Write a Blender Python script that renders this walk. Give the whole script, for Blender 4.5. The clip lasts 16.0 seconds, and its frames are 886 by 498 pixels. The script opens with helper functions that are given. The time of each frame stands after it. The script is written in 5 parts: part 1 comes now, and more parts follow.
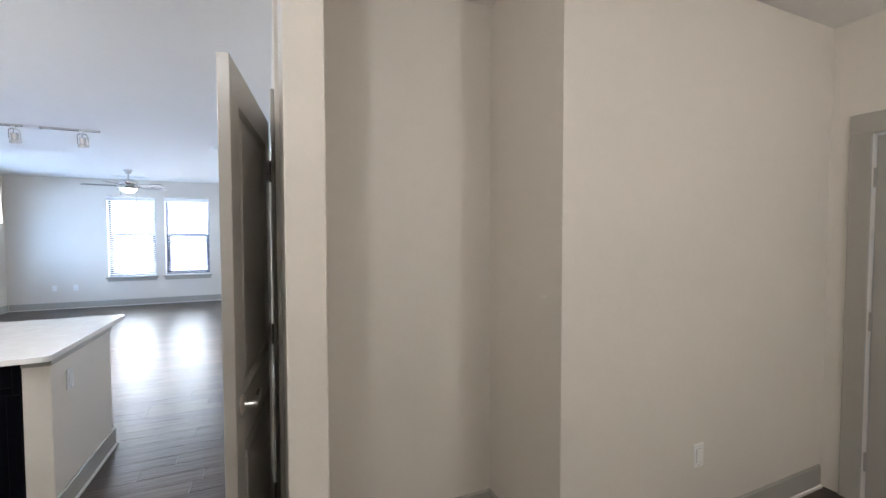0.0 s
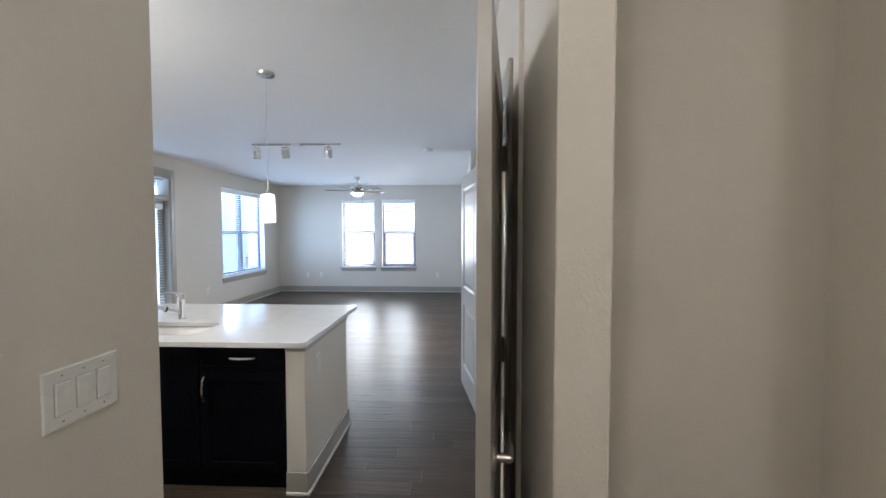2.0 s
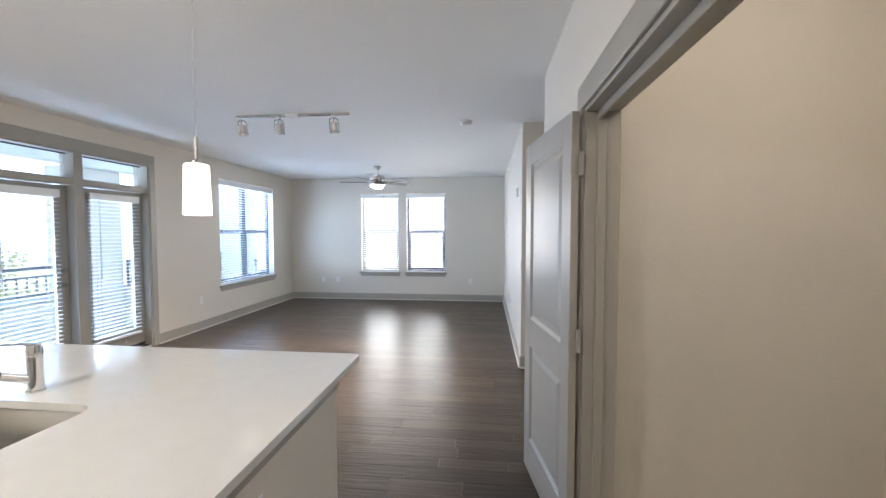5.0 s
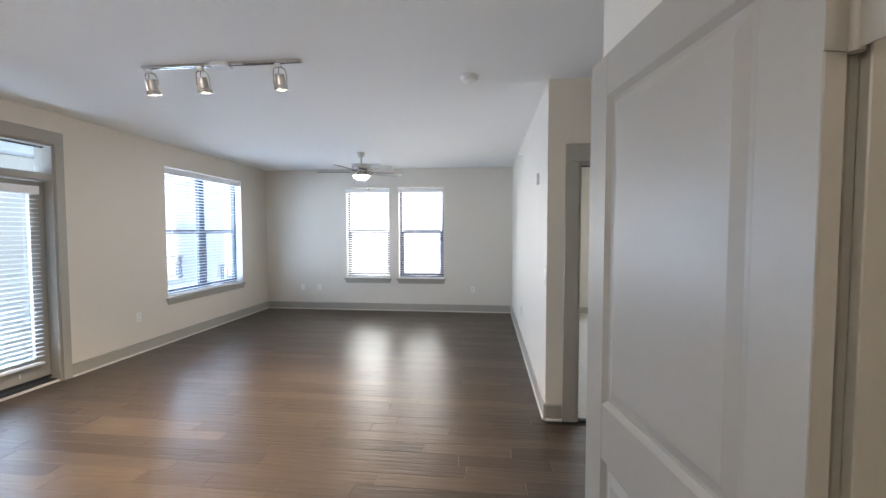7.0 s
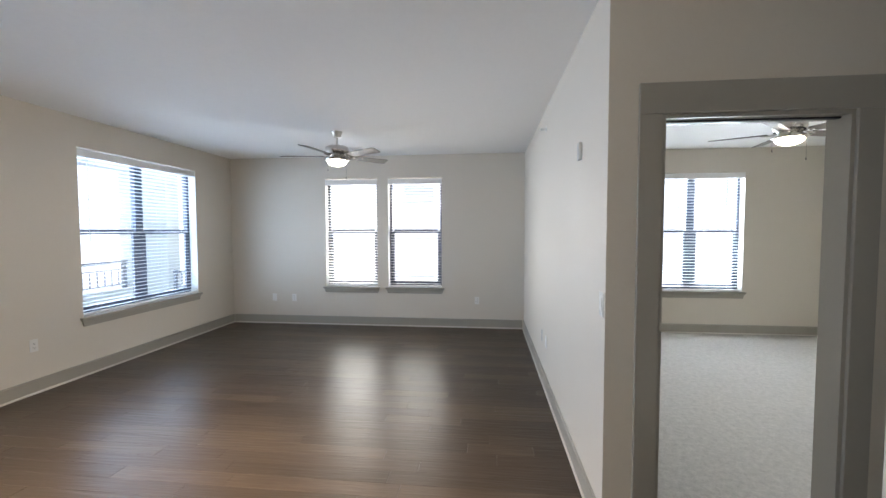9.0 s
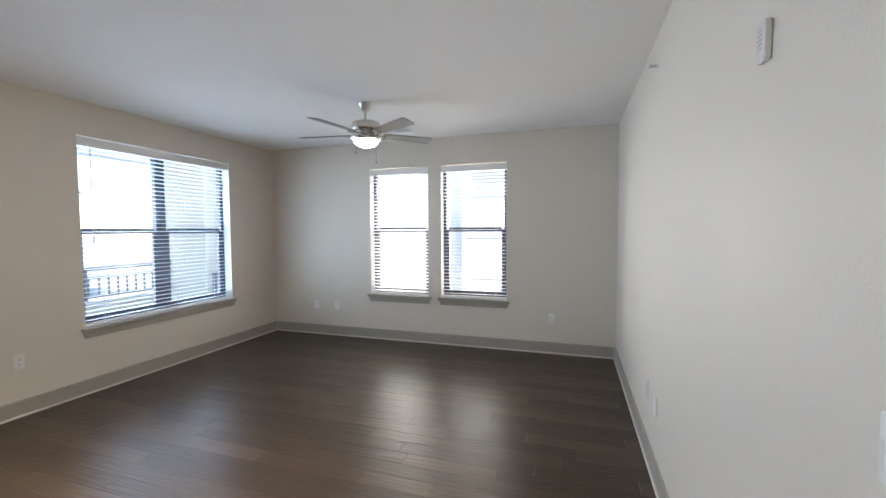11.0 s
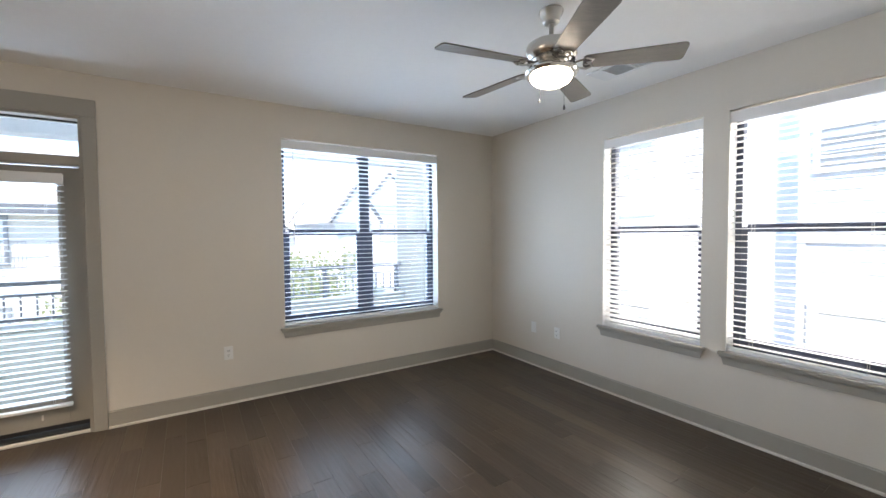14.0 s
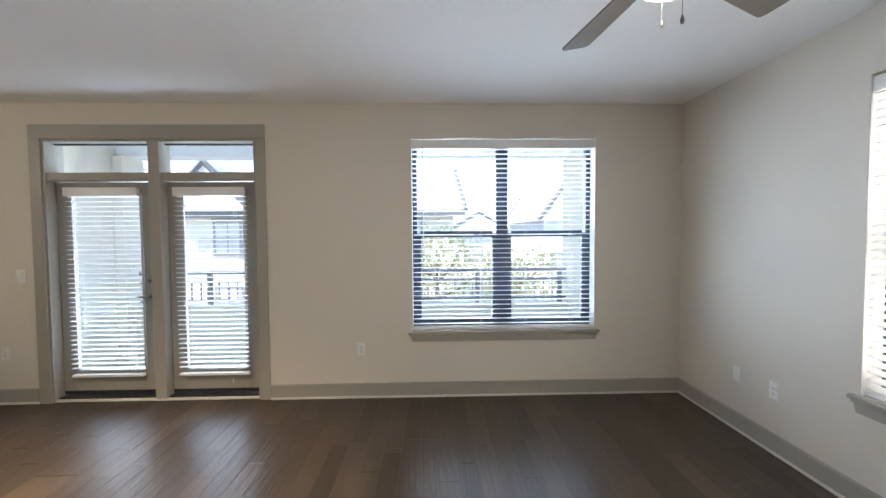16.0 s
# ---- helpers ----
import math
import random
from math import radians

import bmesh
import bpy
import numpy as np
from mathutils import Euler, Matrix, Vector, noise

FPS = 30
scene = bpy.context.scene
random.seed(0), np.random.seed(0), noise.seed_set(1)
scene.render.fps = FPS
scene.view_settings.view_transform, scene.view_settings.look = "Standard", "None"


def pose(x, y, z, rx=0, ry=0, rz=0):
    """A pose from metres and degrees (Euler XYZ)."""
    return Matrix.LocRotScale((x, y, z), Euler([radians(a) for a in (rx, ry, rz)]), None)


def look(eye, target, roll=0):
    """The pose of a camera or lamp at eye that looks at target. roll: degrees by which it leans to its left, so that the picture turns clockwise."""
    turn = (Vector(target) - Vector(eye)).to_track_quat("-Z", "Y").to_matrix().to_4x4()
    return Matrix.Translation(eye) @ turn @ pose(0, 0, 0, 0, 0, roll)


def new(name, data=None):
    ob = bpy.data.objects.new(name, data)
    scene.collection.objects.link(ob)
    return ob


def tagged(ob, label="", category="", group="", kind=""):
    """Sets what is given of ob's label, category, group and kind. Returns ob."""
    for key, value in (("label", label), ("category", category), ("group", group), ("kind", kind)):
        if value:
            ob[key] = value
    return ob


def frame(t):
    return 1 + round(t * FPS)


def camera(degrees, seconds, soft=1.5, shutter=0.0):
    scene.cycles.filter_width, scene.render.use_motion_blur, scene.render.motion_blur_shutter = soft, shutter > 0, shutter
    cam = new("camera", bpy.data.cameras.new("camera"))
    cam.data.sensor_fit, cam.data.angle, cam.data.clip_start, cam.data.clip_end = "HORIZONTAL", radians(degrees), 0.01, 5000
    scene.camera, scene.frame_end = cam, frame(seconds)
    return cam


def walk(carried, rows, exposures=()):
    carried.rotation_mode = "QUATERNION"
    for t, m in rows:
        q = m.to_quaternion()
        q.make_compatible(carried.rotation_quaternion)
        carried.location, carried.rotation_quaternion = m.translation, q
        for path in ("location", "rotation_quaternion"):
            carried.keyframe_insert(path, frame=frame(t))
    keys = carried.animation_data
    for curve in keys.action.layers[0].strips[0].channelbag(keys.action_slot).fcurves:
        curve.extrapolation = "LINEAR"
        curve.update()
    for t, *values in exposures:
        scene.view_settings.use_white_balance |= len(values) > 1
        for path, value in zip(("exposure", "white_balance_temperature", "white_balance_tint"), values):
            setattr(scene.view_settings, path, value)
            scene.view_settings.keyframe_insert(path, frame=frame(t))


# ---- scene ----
cam = camera(95.3, 16.0)
# seconds, eye (x, y, z), yaw, pitch, roll
PATH = [
    (0, 0.240, -0.020, 1.506, -23.10, -2.05, -0.1),
    (0.5, 0.207, 0.045, 1.512, -15.45, -2.12, 0.0),
    (1, 0.152, 0.140, 1.511, -8.49, -2.15, 0.0),
    (1.5, 0.106, 0.268, 1.513, -2.03, -2.33, -0.1),
    (2, 0.064, 0.435, 1.512, 2.38, -2.40, 0.0),
    (2.5, 0.048, 0.622, 1.516, 4.38, -2.46, -0.08),
    (3, 0.008, 0.830, 1.517, 5.15, -2.50, -0.07),
    (3.5, -0.062, 1.060, 1.517, 5.35, -2.44, 0.0),
    (4, -0.119, 1.300, 1.517, 5.68, -2.48, 0.05),
    (6.5, -0.224, 2.746, 1.515, 6.14, -2.56, 0.0),
    (7, -0.259, 3.067, 1.515, 6.09, -2.56, 0.0),
    (7.5, -0.290, 3.395, 1.515, 6.05, -2.60, 0.0),
    (8, -0.330, 3.700, 1.513, 5.90, -2.65, -0.05),
    (8.5, -0.355, 4.010, 1.513, 5.78, -2.63, -0.08),
    (11, -0.262, 5.575, 1.503, 17.88, -2.76, -0.3),
    (11.5, -0.285, 5.895, 1.496, 23.22, -2.80, -0.4),
    (12, -0.325, 6.205, 1.488, 28.92, -2.74, -0.47),
    (12.5, -0.376, 6.505, 1.484, 35.50, -2.62, -0.55),
    (13, -0.435, 6.765, 1.482, 41.95, -2.48, -0.5),
    (13.5, -0.505, 7.030, 1.478, 49.45, -2.32, -0.55),
    (14, -0.552, 7.305, 1.485, 57.65, -2.24, -0.48),
    (14.5, -0.635, 7.555, 1.497, 66.00, -2.28, -0.5),
    (15, -0.735, 7.785, 1.508, 73.85, -2.36, -0.35),
    (15.5, -0.808, 8.010, 1.515, 81.25, -2.33, -0.4),
    (16, -0.825, 8.240, 1.518, 88.40, -2.32, -0.4),
]


def gaze(x, y, z, yaw, pitch, roll):
    a, b = radians(yaw), radians(pitch)
    return look((x, y, z), (x - math.sin(a) * math.cos(b), y + math.cos(a) * math.cos(b), z + math.sin(b)), roll)


walk(cam, [(t, gaze(*p)) for t, *p in PATH], [(0, 2.9, 5700, 11), (1, 2.55, 5800, 10), (2, 2.4, 5900, 10), (4, 2.45, 6250, 12), (7, 2.33, 6750, 12), (11, 1.98, 7150, 13), (13, 2.1, 7200, 13), (16, 2.05, 7450, 13)])

# ---- world and light ----
world = bpy.data.worlds.new("sky")
scene.world = world
world.use_nodes = True
wn = world.node_tree.nodes
sky = wn.new("ShaderNodeTexSky")
sky.sky_type, sky.sun_disc = "NISHITA", False
sky.air_density, sky.dust_density, sky.ozone_density = 1.0, 0.0, 6.0
SUN_UP, SUN_ROT = 50.0, 140.0
sky.sun_elevation, sky.sun_rotation = radians(SUN_UP), radians(SUN_ROT)
world.node_tree.links.new(sky.outputs["Color"], wn["Background"].inputs["Color"])
wn["Background"].inputs["Strength"].default_value = 0.15
sun_data = bpy.data.lights.new("sun", "SUN")
sun_data.energy, sun_data.angle, sun_data.color = 2.1, radians(0.5), (1.0, 0.95, 0.88)
sun = new("sun", sun_data)
_az = radians(SUN_ROT)
_dir = Vector((math.sin(_az) * math.cos(radians(SUN_UP)), math.cos(_az) * math.cos(radians(SUN_UP)), math.sin(radians(SUN_UP))))
sun.matrix_world = look(_dir * 30, (0, 0, 0))


def area(name, at, to, w, h, watts, color=(1, 1, 1)):
    """Sky light entering at a window's opening."""
    d = bpy.data.lights.new(name, "AREA")
    d.shape, d.size, d.size_y, d.energy, d.color = "RECTANGLE", w, h, watts, color
    ob = new(name, d)
    ob.matrix_world = look(at, to)
    return ob


def lamp(name, at, watts, radius=0.06, color=(1.0, 0.86, 0.7)):
    d = bpy.data.lights.new(name, "POINT")
    d.energy, d.shadow_soft_size, d.color = watts, radius, color
    ob = new(name, d)
    ob.location = at
    return ob


# ---- plan ----
XL, XR, YF, ZC = -4.522, 0.217, 10.56, 2.685     # living room faces and ceiling
YN = 6.31                                        # wall with the bedroom door
XH, YH, XE = 0.265, 5.00, 0.281                  # closet wall face, its far end, face of its near end
XJ, YJ = -0.75, 1.485                            # entry wall face and its end
T = 0.13                                         # inner wall thickness
SKYBLUE, DAYWHITE = (0.50, 0.70, 1.0), (1.0, 0.985, 0.95)
area("sky_light_left_window", (XL - 0.46, 8.9, 1.48), (0, 8.9, 2.7), 1.6, 1.7, 32.0, SKYBLUE)
area("sky_light_door_panes", (XL - 0.40, 5.26, 1.1), (0, 5.26, 2.0), 0.62, 1.7, 11.5, SKYBLUE)
area("sky_light_second_door_panes", (XL - 0.40, 6.22, 1.1), (0, 6.22, 2.0), 0.62, 1.7, 11.5, SKYBLUE)
area("sky_light_far_window", (-2.5, YF + 0.36, 1.48), (-2.5, 5, 3.2), 0.8, 1.65, 11.0, DAYWHITE)
area("sky_light_far_second_window", (-1.475, YF + 0.36, 1.48), (-1.475, 5, 3.2), 0.8, 1.65, 11.0, DAYWHITE)
area("sky_light_bedroom_window", (2.64, YF + 0.20, 1.48), (2.64, 5, 1.6), 1.3, 1.7, 46.0, (0.70, 0.84, 1.0))
WARM = (1.0, 0.935, 0.84)
lamp("entry_ceiling_lamp", (-0.3, 0.0, 2.5), 3.7, 0.12, WARM)
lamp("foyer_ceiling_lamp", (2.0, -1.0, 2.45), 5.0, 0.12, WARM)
lamp("kitchen_ceiling_lamp", (-2.3, 2.0, 2.5), 10, 0.15, (1.0, 0.96, 0.9))
for xs in (-2.655, -2.262, -1.687):
    sd = bpy.data.lights.new("track_spot_beam", "SPOT")
    sd.energy, sd.spot_size, sd.spot_blend, sd.shadow_soft_size, sd.color = 46, radians(105), 0.9, 0.035, (1.0, 0.83, 0.64)
    so = new("track_spot_beam", sd)
    so.matrix_world = look((xs, 5.82, 2.488), (xs, 5.98, 0))
# Unseen lamp, assumed so that the closet is bright and warm inside.
lamp("closet_assumed_lamp", (0.95, 2.8, 2.5), 1.9, 0.10, WARM)


# ---- materials ----
def mat(name, color, rough=0.5, metal=0.0, var=0.05, scale=3.0, fine=60.0, bump=0.0, bump_scale=120.0, coat=0.0, emit=0.0, emit_color=None, rnd=0.0, stretch=(1, 1, 1), rough_var=0.08, spec=0.5):
    """A surface with variation at two scales and fine relief."""
    m = bpy.data.materials.new(name)
    m.use_nodes = True
    n, l = m.node_tree.nodes, m.node_tree.links
    b = n["Principled BSDF"]
    tc = n.new("ShaderNodeTexCoord")
    mp = n.new("ShaderNodeMapping")
    mp.inputs["Scale"].default_value = stretch
    l.new(tc.outputs["Object"], mp.inputs["Vector"])
    n1, n2 = n.new("ShaderNodeTexNoise"), n.new("ShaderNodeTexNoise")
    n1.inputs["Scale"].default_value, n2.inputs["Scale"].default_value = scale, fine
    n1.inputs["Detail"].default_value = 4
    for q in (n1, n2):
        l.new(mp.outputs["Vector"], q.inputs["Vector"])
    ad = n.new("ShaderNodeMath")
    ad.operation = "ADD"
    l.new(n1.outputs["Fac"], ad.inputs[0])
    l.new(n2.outputs["Fac"], ad.inputs[1])
    mr = n.new("ShaderNodeMapRange")
    mr.inputs["From Min"].default_value, mr.inputs["From Max"].default_value = 0.6, 1.4
    mr.inputs["To Min"].default_value, mr.inputs["To Max"].default_value = 1 - var, 1 + var
    l.new(ad.outputs[0], mr.inputs["Value"])
    fac = mr.outputs[0]
    if rnd:
        oi = n.new("ShaderNodeObjectInfo")
        r2 = n.new("ShaderNodeMapRange")
        r2.inputs["To Min"].default_value, r2.inputs["To Max"].default_value = 1 - rnd, 1 + rnd
        l.new(oi.outputs["Random"], r2.inputs["Value"])
        mu = n.new("ShaderNodeMath")
        mu.operation = "MULTIPLY"
        l.new(fac, mu.inputs[0])
        l.new(r2.outputs[0], mu.inputs[1])
        fac = mu.outputs[0]
    vm = n.new("ShaderNodeVectorMath")
    vm.operation = "SCALE"
    vm.inputs[0].default_value = color
    l.new(fac, vm.inputs["Scale"])
    l.new(vm.outputs[0], b.inputs["Base Color"])
    rr = n.new("ShaderNodeMapRange")
    rr.inputs["From Min"].default_value, rr.inputs["From Max"].default_value = 0.3, 0.7
    rr.inputs["To Min"].default_value, rr.inputs["To Max"].default_value = max(0.02, rough - rough_var), min(1, rough + rough_var)
    l.new(n1.outputs["Fac"], rr.inputs["Value"])
    l.new(rr.outputs[0], b.inputs["Roughness"])
    b.inputs["Metallic"].default_value = metal
    b.inputs["Specular IOR Level"].default_value = spec
    b.inputs["Coat Weight"].default_value = coat
    if bump:
        n3 = n.new("ShaderNodeTexNoise")
        n3.inputs["Scale"].default_value, n3.inputs["Detail"].default_value = bump_scale, 3
        l.new(mp.outputs["Vector"], n3.inputs["Vector"])
        bp = n.new("ShaderNodeBump")
        bp.inputs["Strength"].default_value, bp.inputs["Distance"].default_value = bump, 0.004
        l.new(n3.outputs["Fac"], bp.inputs["Height"])
        l.new(bp.outputs[0], b.inputs["Normal"])
    if emit:
        b.inputs["Emission Color"].default_value = (*(emit_color or color), 1)
        b.inputs["Emission Strength"].default_value = emit
    return m


def wood_floor(name, per_object):
    """Dark hand-scraped planks, each of its own shade."""
    m = bpy.data.materials.new(name)
    m.use_nodes = True
    n, l = m.node_tree.nodes, m.node_tree.links
    b = n["Principled BSDF"]
    if per_object:
        rnd = n.new("ShaderNodeObjectInfo").outputs["Random"]
    else:
        rnd = n.new("ShaderNodeNewGeometry").outputs["Random Per Island"]
    geo = n.new("ShaderNodeNewGeometry")
    off = n.new("ShaderNodeVectorMath")
    off.operation = "MULTIPLY_ADD"
    off.inputs[1].default_value = (13.0, 7.0, 5.0)
    l.new(rnd, off.inputs[0])
    l.new(geo.outputs["Position"], off.inputs[2])
    mp = n.new("ShaderNodeMapping")
    mp.inputs["Scale"].default_value = (1.3, 14.0, 14.0)
    l.new(off.outputs[0], mp.inputs["Vector"])
    grain = n.new("ShaderNodeTexNoise")
    grain.inputs["Scale"].default_value, grain.inputs["Detail"].default_value, grain.inputs["Distortion"].default_value = 3.0, 8, 1.0
    l.new(mp.outputs[0], grain.inputs["Vector"])
    blot = n.new("ShaderNodeTexNoise")
    blot.inputs["Scale"].default_value, blot.inputs["Detail"].default_value = 3.6, 2
    mp3 = n.new("ShaderNodeMapping")
    mp3.inputs["Scale"].default_value = (0.8, 1.5, 1.0)
    l.new(off.outputs[0], mp3.inputs["Vector"])
    l.new(mp3.outputs[0], blot.inputs["Vector"])
    cr = n.new("ShaderNodeValToRGB")
    cr.color_ramp.elements[0].position, cr.color_ramp.elements[0].color = 0.0, (0.026, 0.0190, 0.0138, 1)
    cr.color_ramp.elements[1].position, cr.color_ramp.elements[1].color = 1.0, (0.150, 0.107, 0.073, 1)
    e = cr.color_ramp.elements.new(0.55)
    e.color = (0.070, 0.0510, 0.0366, 1)
    s1 = n.new("ShaderNodeMath")
    s1.operation, s1.inputs[1].default_value = "MULTIPLY", 0.40
    l.new(rnd, s1.inputs[0])
    s2 = n.new("ShaderNodeMath")
    s2.operation, s2.inputs[1].default_value = "MULTIPLY_ADD", 0.24
    l.new(grain.outputs["Fac"], s2.inputs[0])
    l.new(s1.outputs[0], s2.inputs[2])
    s3 = n.new("ShaderNodeMath")
    s3.operation, s3.inputs[1].default_value = "MULTIPLY_ADD", 0.30
    l.new(blot.outputs["Fac"], s3.inputs[0])
    l.new(s2.outputs[0], s3.inputs[2])
    l.new(s3.outputs[0], cr.inputs["Fac"])
    l.new(cr.outputs["Color"], b.inputs["Base Color"])
    scr = n.new("ShaderNodeTexNoise")
    mp2 = n.new("ShaderNodeMapping")
    mp2.inputs["Scale"].default_value = (2.2, 26.0, 1.0)
    l.new(off.outputs[0], mp2.inputs["Vector"])
    l.new(mp2.outputs[0], scr.inputs["Vector"])
    scr.inputs["Scale"].default_value, scr.inputs["Detail"].default_value = 1.6, 3
    bp = n.new("ShaderNodeBump")
    bp.inputs["Strength"].default_value, bp.inputs["Distance"].default_value = 0.5, 0.006
    l.new(scr.outputs["Fac"], bp.inputs["Height"])
    l.new(bp.outputs[0], b.inputs["Normal"])
    rr = n.new("ShaderNodeMapRange")
    rr.inputs["To Min"].default_value, rr.inputs["To Max"].default_value = 0.27, 0.40
    b.inputs["Specular IOR Level"].default_value = 0.25
    l.new(blot.outputs["Fac"], rr.inputs["Value"])
    l.new(rr.outputs[0], b.inputs["Roughness"])
    return m


def glass(name, tint=(1, 1, 1)):
    m = bpy.data.materials.new(name)
    m.use_nodes = True
    n, l = m.node_tree.nodes, m.node_tree.links
    out = n["Material Output"]
    n.remove(n["Principled BSDF"])
    tr, gl, mx, fr = n.new("ShaderNodeBsdfTransparent"), n.new("ShaderNodeBsdfGlossy"), n.new("ShaderNodeMixShader"), n.new("ShaderNodeLayerWeight")
    tr.inputs["Color"].default_value = (*tint, 1)
    gl.inputs["Roughness"].default_value = 0.02
    pw, ml = n.new("ShaderNodeMath"), n.new("ShaderNodeMath")
    pw.operation, ml.operation = "POWER", "MULTIPLY_ADD"
    pw.inputs[1].default_value, ml.inputs[1].default_value, ml.inputs[2].default_value = 5.0, 0.9, 0.03
    l.new(fr.outputs["Facing"], pw.inputs[0])
    l.new(pw.outputs[0], ml.inputs[0])
    l.new(ml.outputs[0], mx.inputs[0])
    l.new(tr.outputs[0], mx.inputs[1])
    l.new(gl.outputs[0], mx.inputs[2])
    l.new(mx.outputs[0], out.inputs["Surface"])
    return m


WALL = mat("wall_paint", (0.67, 0.62, 0.545), 0.62, var=0.015, scale=1.2, fine=45, bump=0.30, bump_scale=140)
CEIL = mat("ceiling_paint", (0.90, 0.885, 0.86), 0.8, var=0.015, scale=0.8, fine=30, bump=0.25, bump_scale=70)
TRIM = mat("greige_trim_paint", (0.355, 0.333, 0.290), 0.36, var=0.02, scale=2, fine=50, bump=0.05, bump_scale=60)
DOORP = mat("greige_door_paint", (0.36, 0.336, 0.298), 0.34, var=0.02, scale=2, fine=40, bump=0.04, bump_scale=80, rough_var=0.02)
SHOE = mat("pale_caulk_line", (0.66, 0.63, 0.58), 0.5, var=0.05)
WOOD_P = wood_floor("plank_wood", True)
WOOD_J = wood_floor("plank_wood_far", False)
SUBF = mat("dark_subfloor", (0.02, 0.016, 0.013), 0.7)
CARPET = mat("beige_carpet", (0.54, 0.52, 0.49), 0.95, var=0.22, scale=26, fine=110, bump=1.0, bump_scale=130)
VINYL = mat("cream_vinyl_tile", (0.60, 0.54, 0.45), 0.45, var=0.04, scale=4)
WHITE = mat("white_vinyl", (0.80, 0.80, 0.79), 0.4, var=0.02)
SLAT = mat("white_blind_slat", (0.88, 0.88, 0.88), 0.45, var=0.02, rnd=0.02)
_n, _l = SLAT.node_tree.nodes, SLAT.node_tree.links
_t, _x = _n.new("ShaderNodeBsdfTranslucent"), _n.new("ShaderNodeMixShader")
_t.inputs["Color"].default_value, _x.inputs[0].default_value = (0.92, 0.94, 0.96, 1), 0.18
_l.new(_n["Principled BSDF"].outputs[0], _x.inputs[1])
_l.new(_t.outputs[0], _x.inputs[2])
_l.new(_x.outputs[0], _n["Material Output"].inputs["Surface"])
PLATE = mat("white_plastic_plate", (0.78, 0.77, 0.74), 0.3, var=0.02)
VENTGREY = mat("grey_duct_shadow", (0.52, 0.52, 0.51), 0.7)
DARKSLOT = mat("dark_slot", (0.03, 0.03, 0.03), 0.6)
# The blue share of this bronze imitates haze over the frames.
BRONZE = mat("dark_bronze_frame_blue_haze", (0.042, 0.054, 0.090), 0.4, var=0.1)
GLASS = glass("window_glass", (0.97, 0.985, 0.98))
NICKEL = mat("brushed_nickel", (0.62, 0.59, 0.55), 0.26, 1.0, var=0.05, fine=200)
SATIN = mat("dull_satin_metal", (0.30, 0.29, 0.27), 0.42, 1.0, var=0.05)
CHROME = mat("polished_chrome", (0.80, 0.80, 0.80), 0.06, 1.0, var=0.02, rough_var=0.03)
STEEL = mat("stainless_steel", (0.50, 0.48, 0.45), 0.40, 1.0, var=0.06, fine=150, stretch=(1, 12, 1))
QUARTZ = mat("white_quartz", (0.78, 0.765, 0.73), 0.12, var=0.03, scale=14, fine=350)
BLACKWOOD = mat("black_stained_cabinet_wood", (0.0030, 0.0034, 0.0052), 0.5, spec=0.06, var=0.3, scale=6, fine=60, bump=0.15, bump_scale=40, stretch=(8, 8, 1))
BLADE = mat("weathered_grey_blade", (0.17, 0.15, 0.13), 0.38, var=0.25, scale=5, fine=40, stretch=(1.0, 9, 1))
BOWL = mat("lit_frosted_glass", (0.95, 0.93, 0.88), 0.35, emit=9.0, emit_color=(1.0, 0.93, 0.82))
PENDG = mat("lit_white_glass_shade", (0.95, 0.94, 0.90), 0.3, emit=0.6, emit_color=(1.0, 0.95, 0.86))
BULB = mat("lit_lamp_lens", (1, 1, 1), 0.3, emit=25.0, emit_color=(1.0, 0.93, 0.82))
CORD = mat("pale_cord", (0.6, 0.6, 0.6), 0.4)
BLACKC = mat("black_cord", (0.02, 0.02, 0.02), 0.5)
RUBBER = mat("black_threshold", (0.02, 0.02, 0.022), 0.5)
HINGE = mat("dark_metal_and_hinge_shade", (0.10, 0.10, 0.10), 0.35, 0.9)
STUCCO = mat("cream_stucco", (0.70, 0.655, 0.585), 0.9, var=0.05, scale=2, fine=60, bump=0.5, bump_scale=90)
STUCCO2 = mat("pale_stucco", (0.80, 0.82, 0.86), 0.9, var=0.05, scale=1, fine=30, bump=0.4, bump_scale=60)
SIDING = mat("pale_lap_siding", (0.74, 0.78, 0.83), 0.7, var=0.05, scale=1.5)
CONC = mat("balcony_concrete", (0.55, 0.54, 0.52), 0.85, var=0.08, scale=2, fine=40, bump=0.3)
PALEFRAME = mat("pale_window_trim", (0.56, 0.59, 0.63), 0.6, var=0.05)
SURROUND = mat("grey_window_surround", (0.27, 0.28, 0.30), 0.6, var=0.08)
IRON = mat("grey_painted_iron", (0.17, 0.18, 0.20), 0.45, var=0.1)
ROOF = mat("grey_shingle_roof", (0.62, 0.60, 0.58), 0.9, var=0.2, scale=3, fine=25, bump=0.6, bump_scale=30)
EAVE = mat("eave_grey_with_shade", (0.16, 0.165, 0.18), 0.6, var=0.1)
DGLASS = mat("far_window_pane", (0.55, 0.57, 0.60), 0.15, var=0.1)
BARK = mat("tree_bark", (0.13, 0.10, 0.075), 0.9, var=0.3, fine=30, bump=0.8, bump_scale=40)
LEAF = mat("green_leaf", (0.29, 0.31, 0.18), 0.6, var=0.35, scale=8, fine=30)
_n, _l = LEAF.node_tree.nodes, LEAF.node_tree.links
_t, _x = _n.new("ShaderNodeBsdfTranslucent"), _n.new("ShaderNodeMixShader")
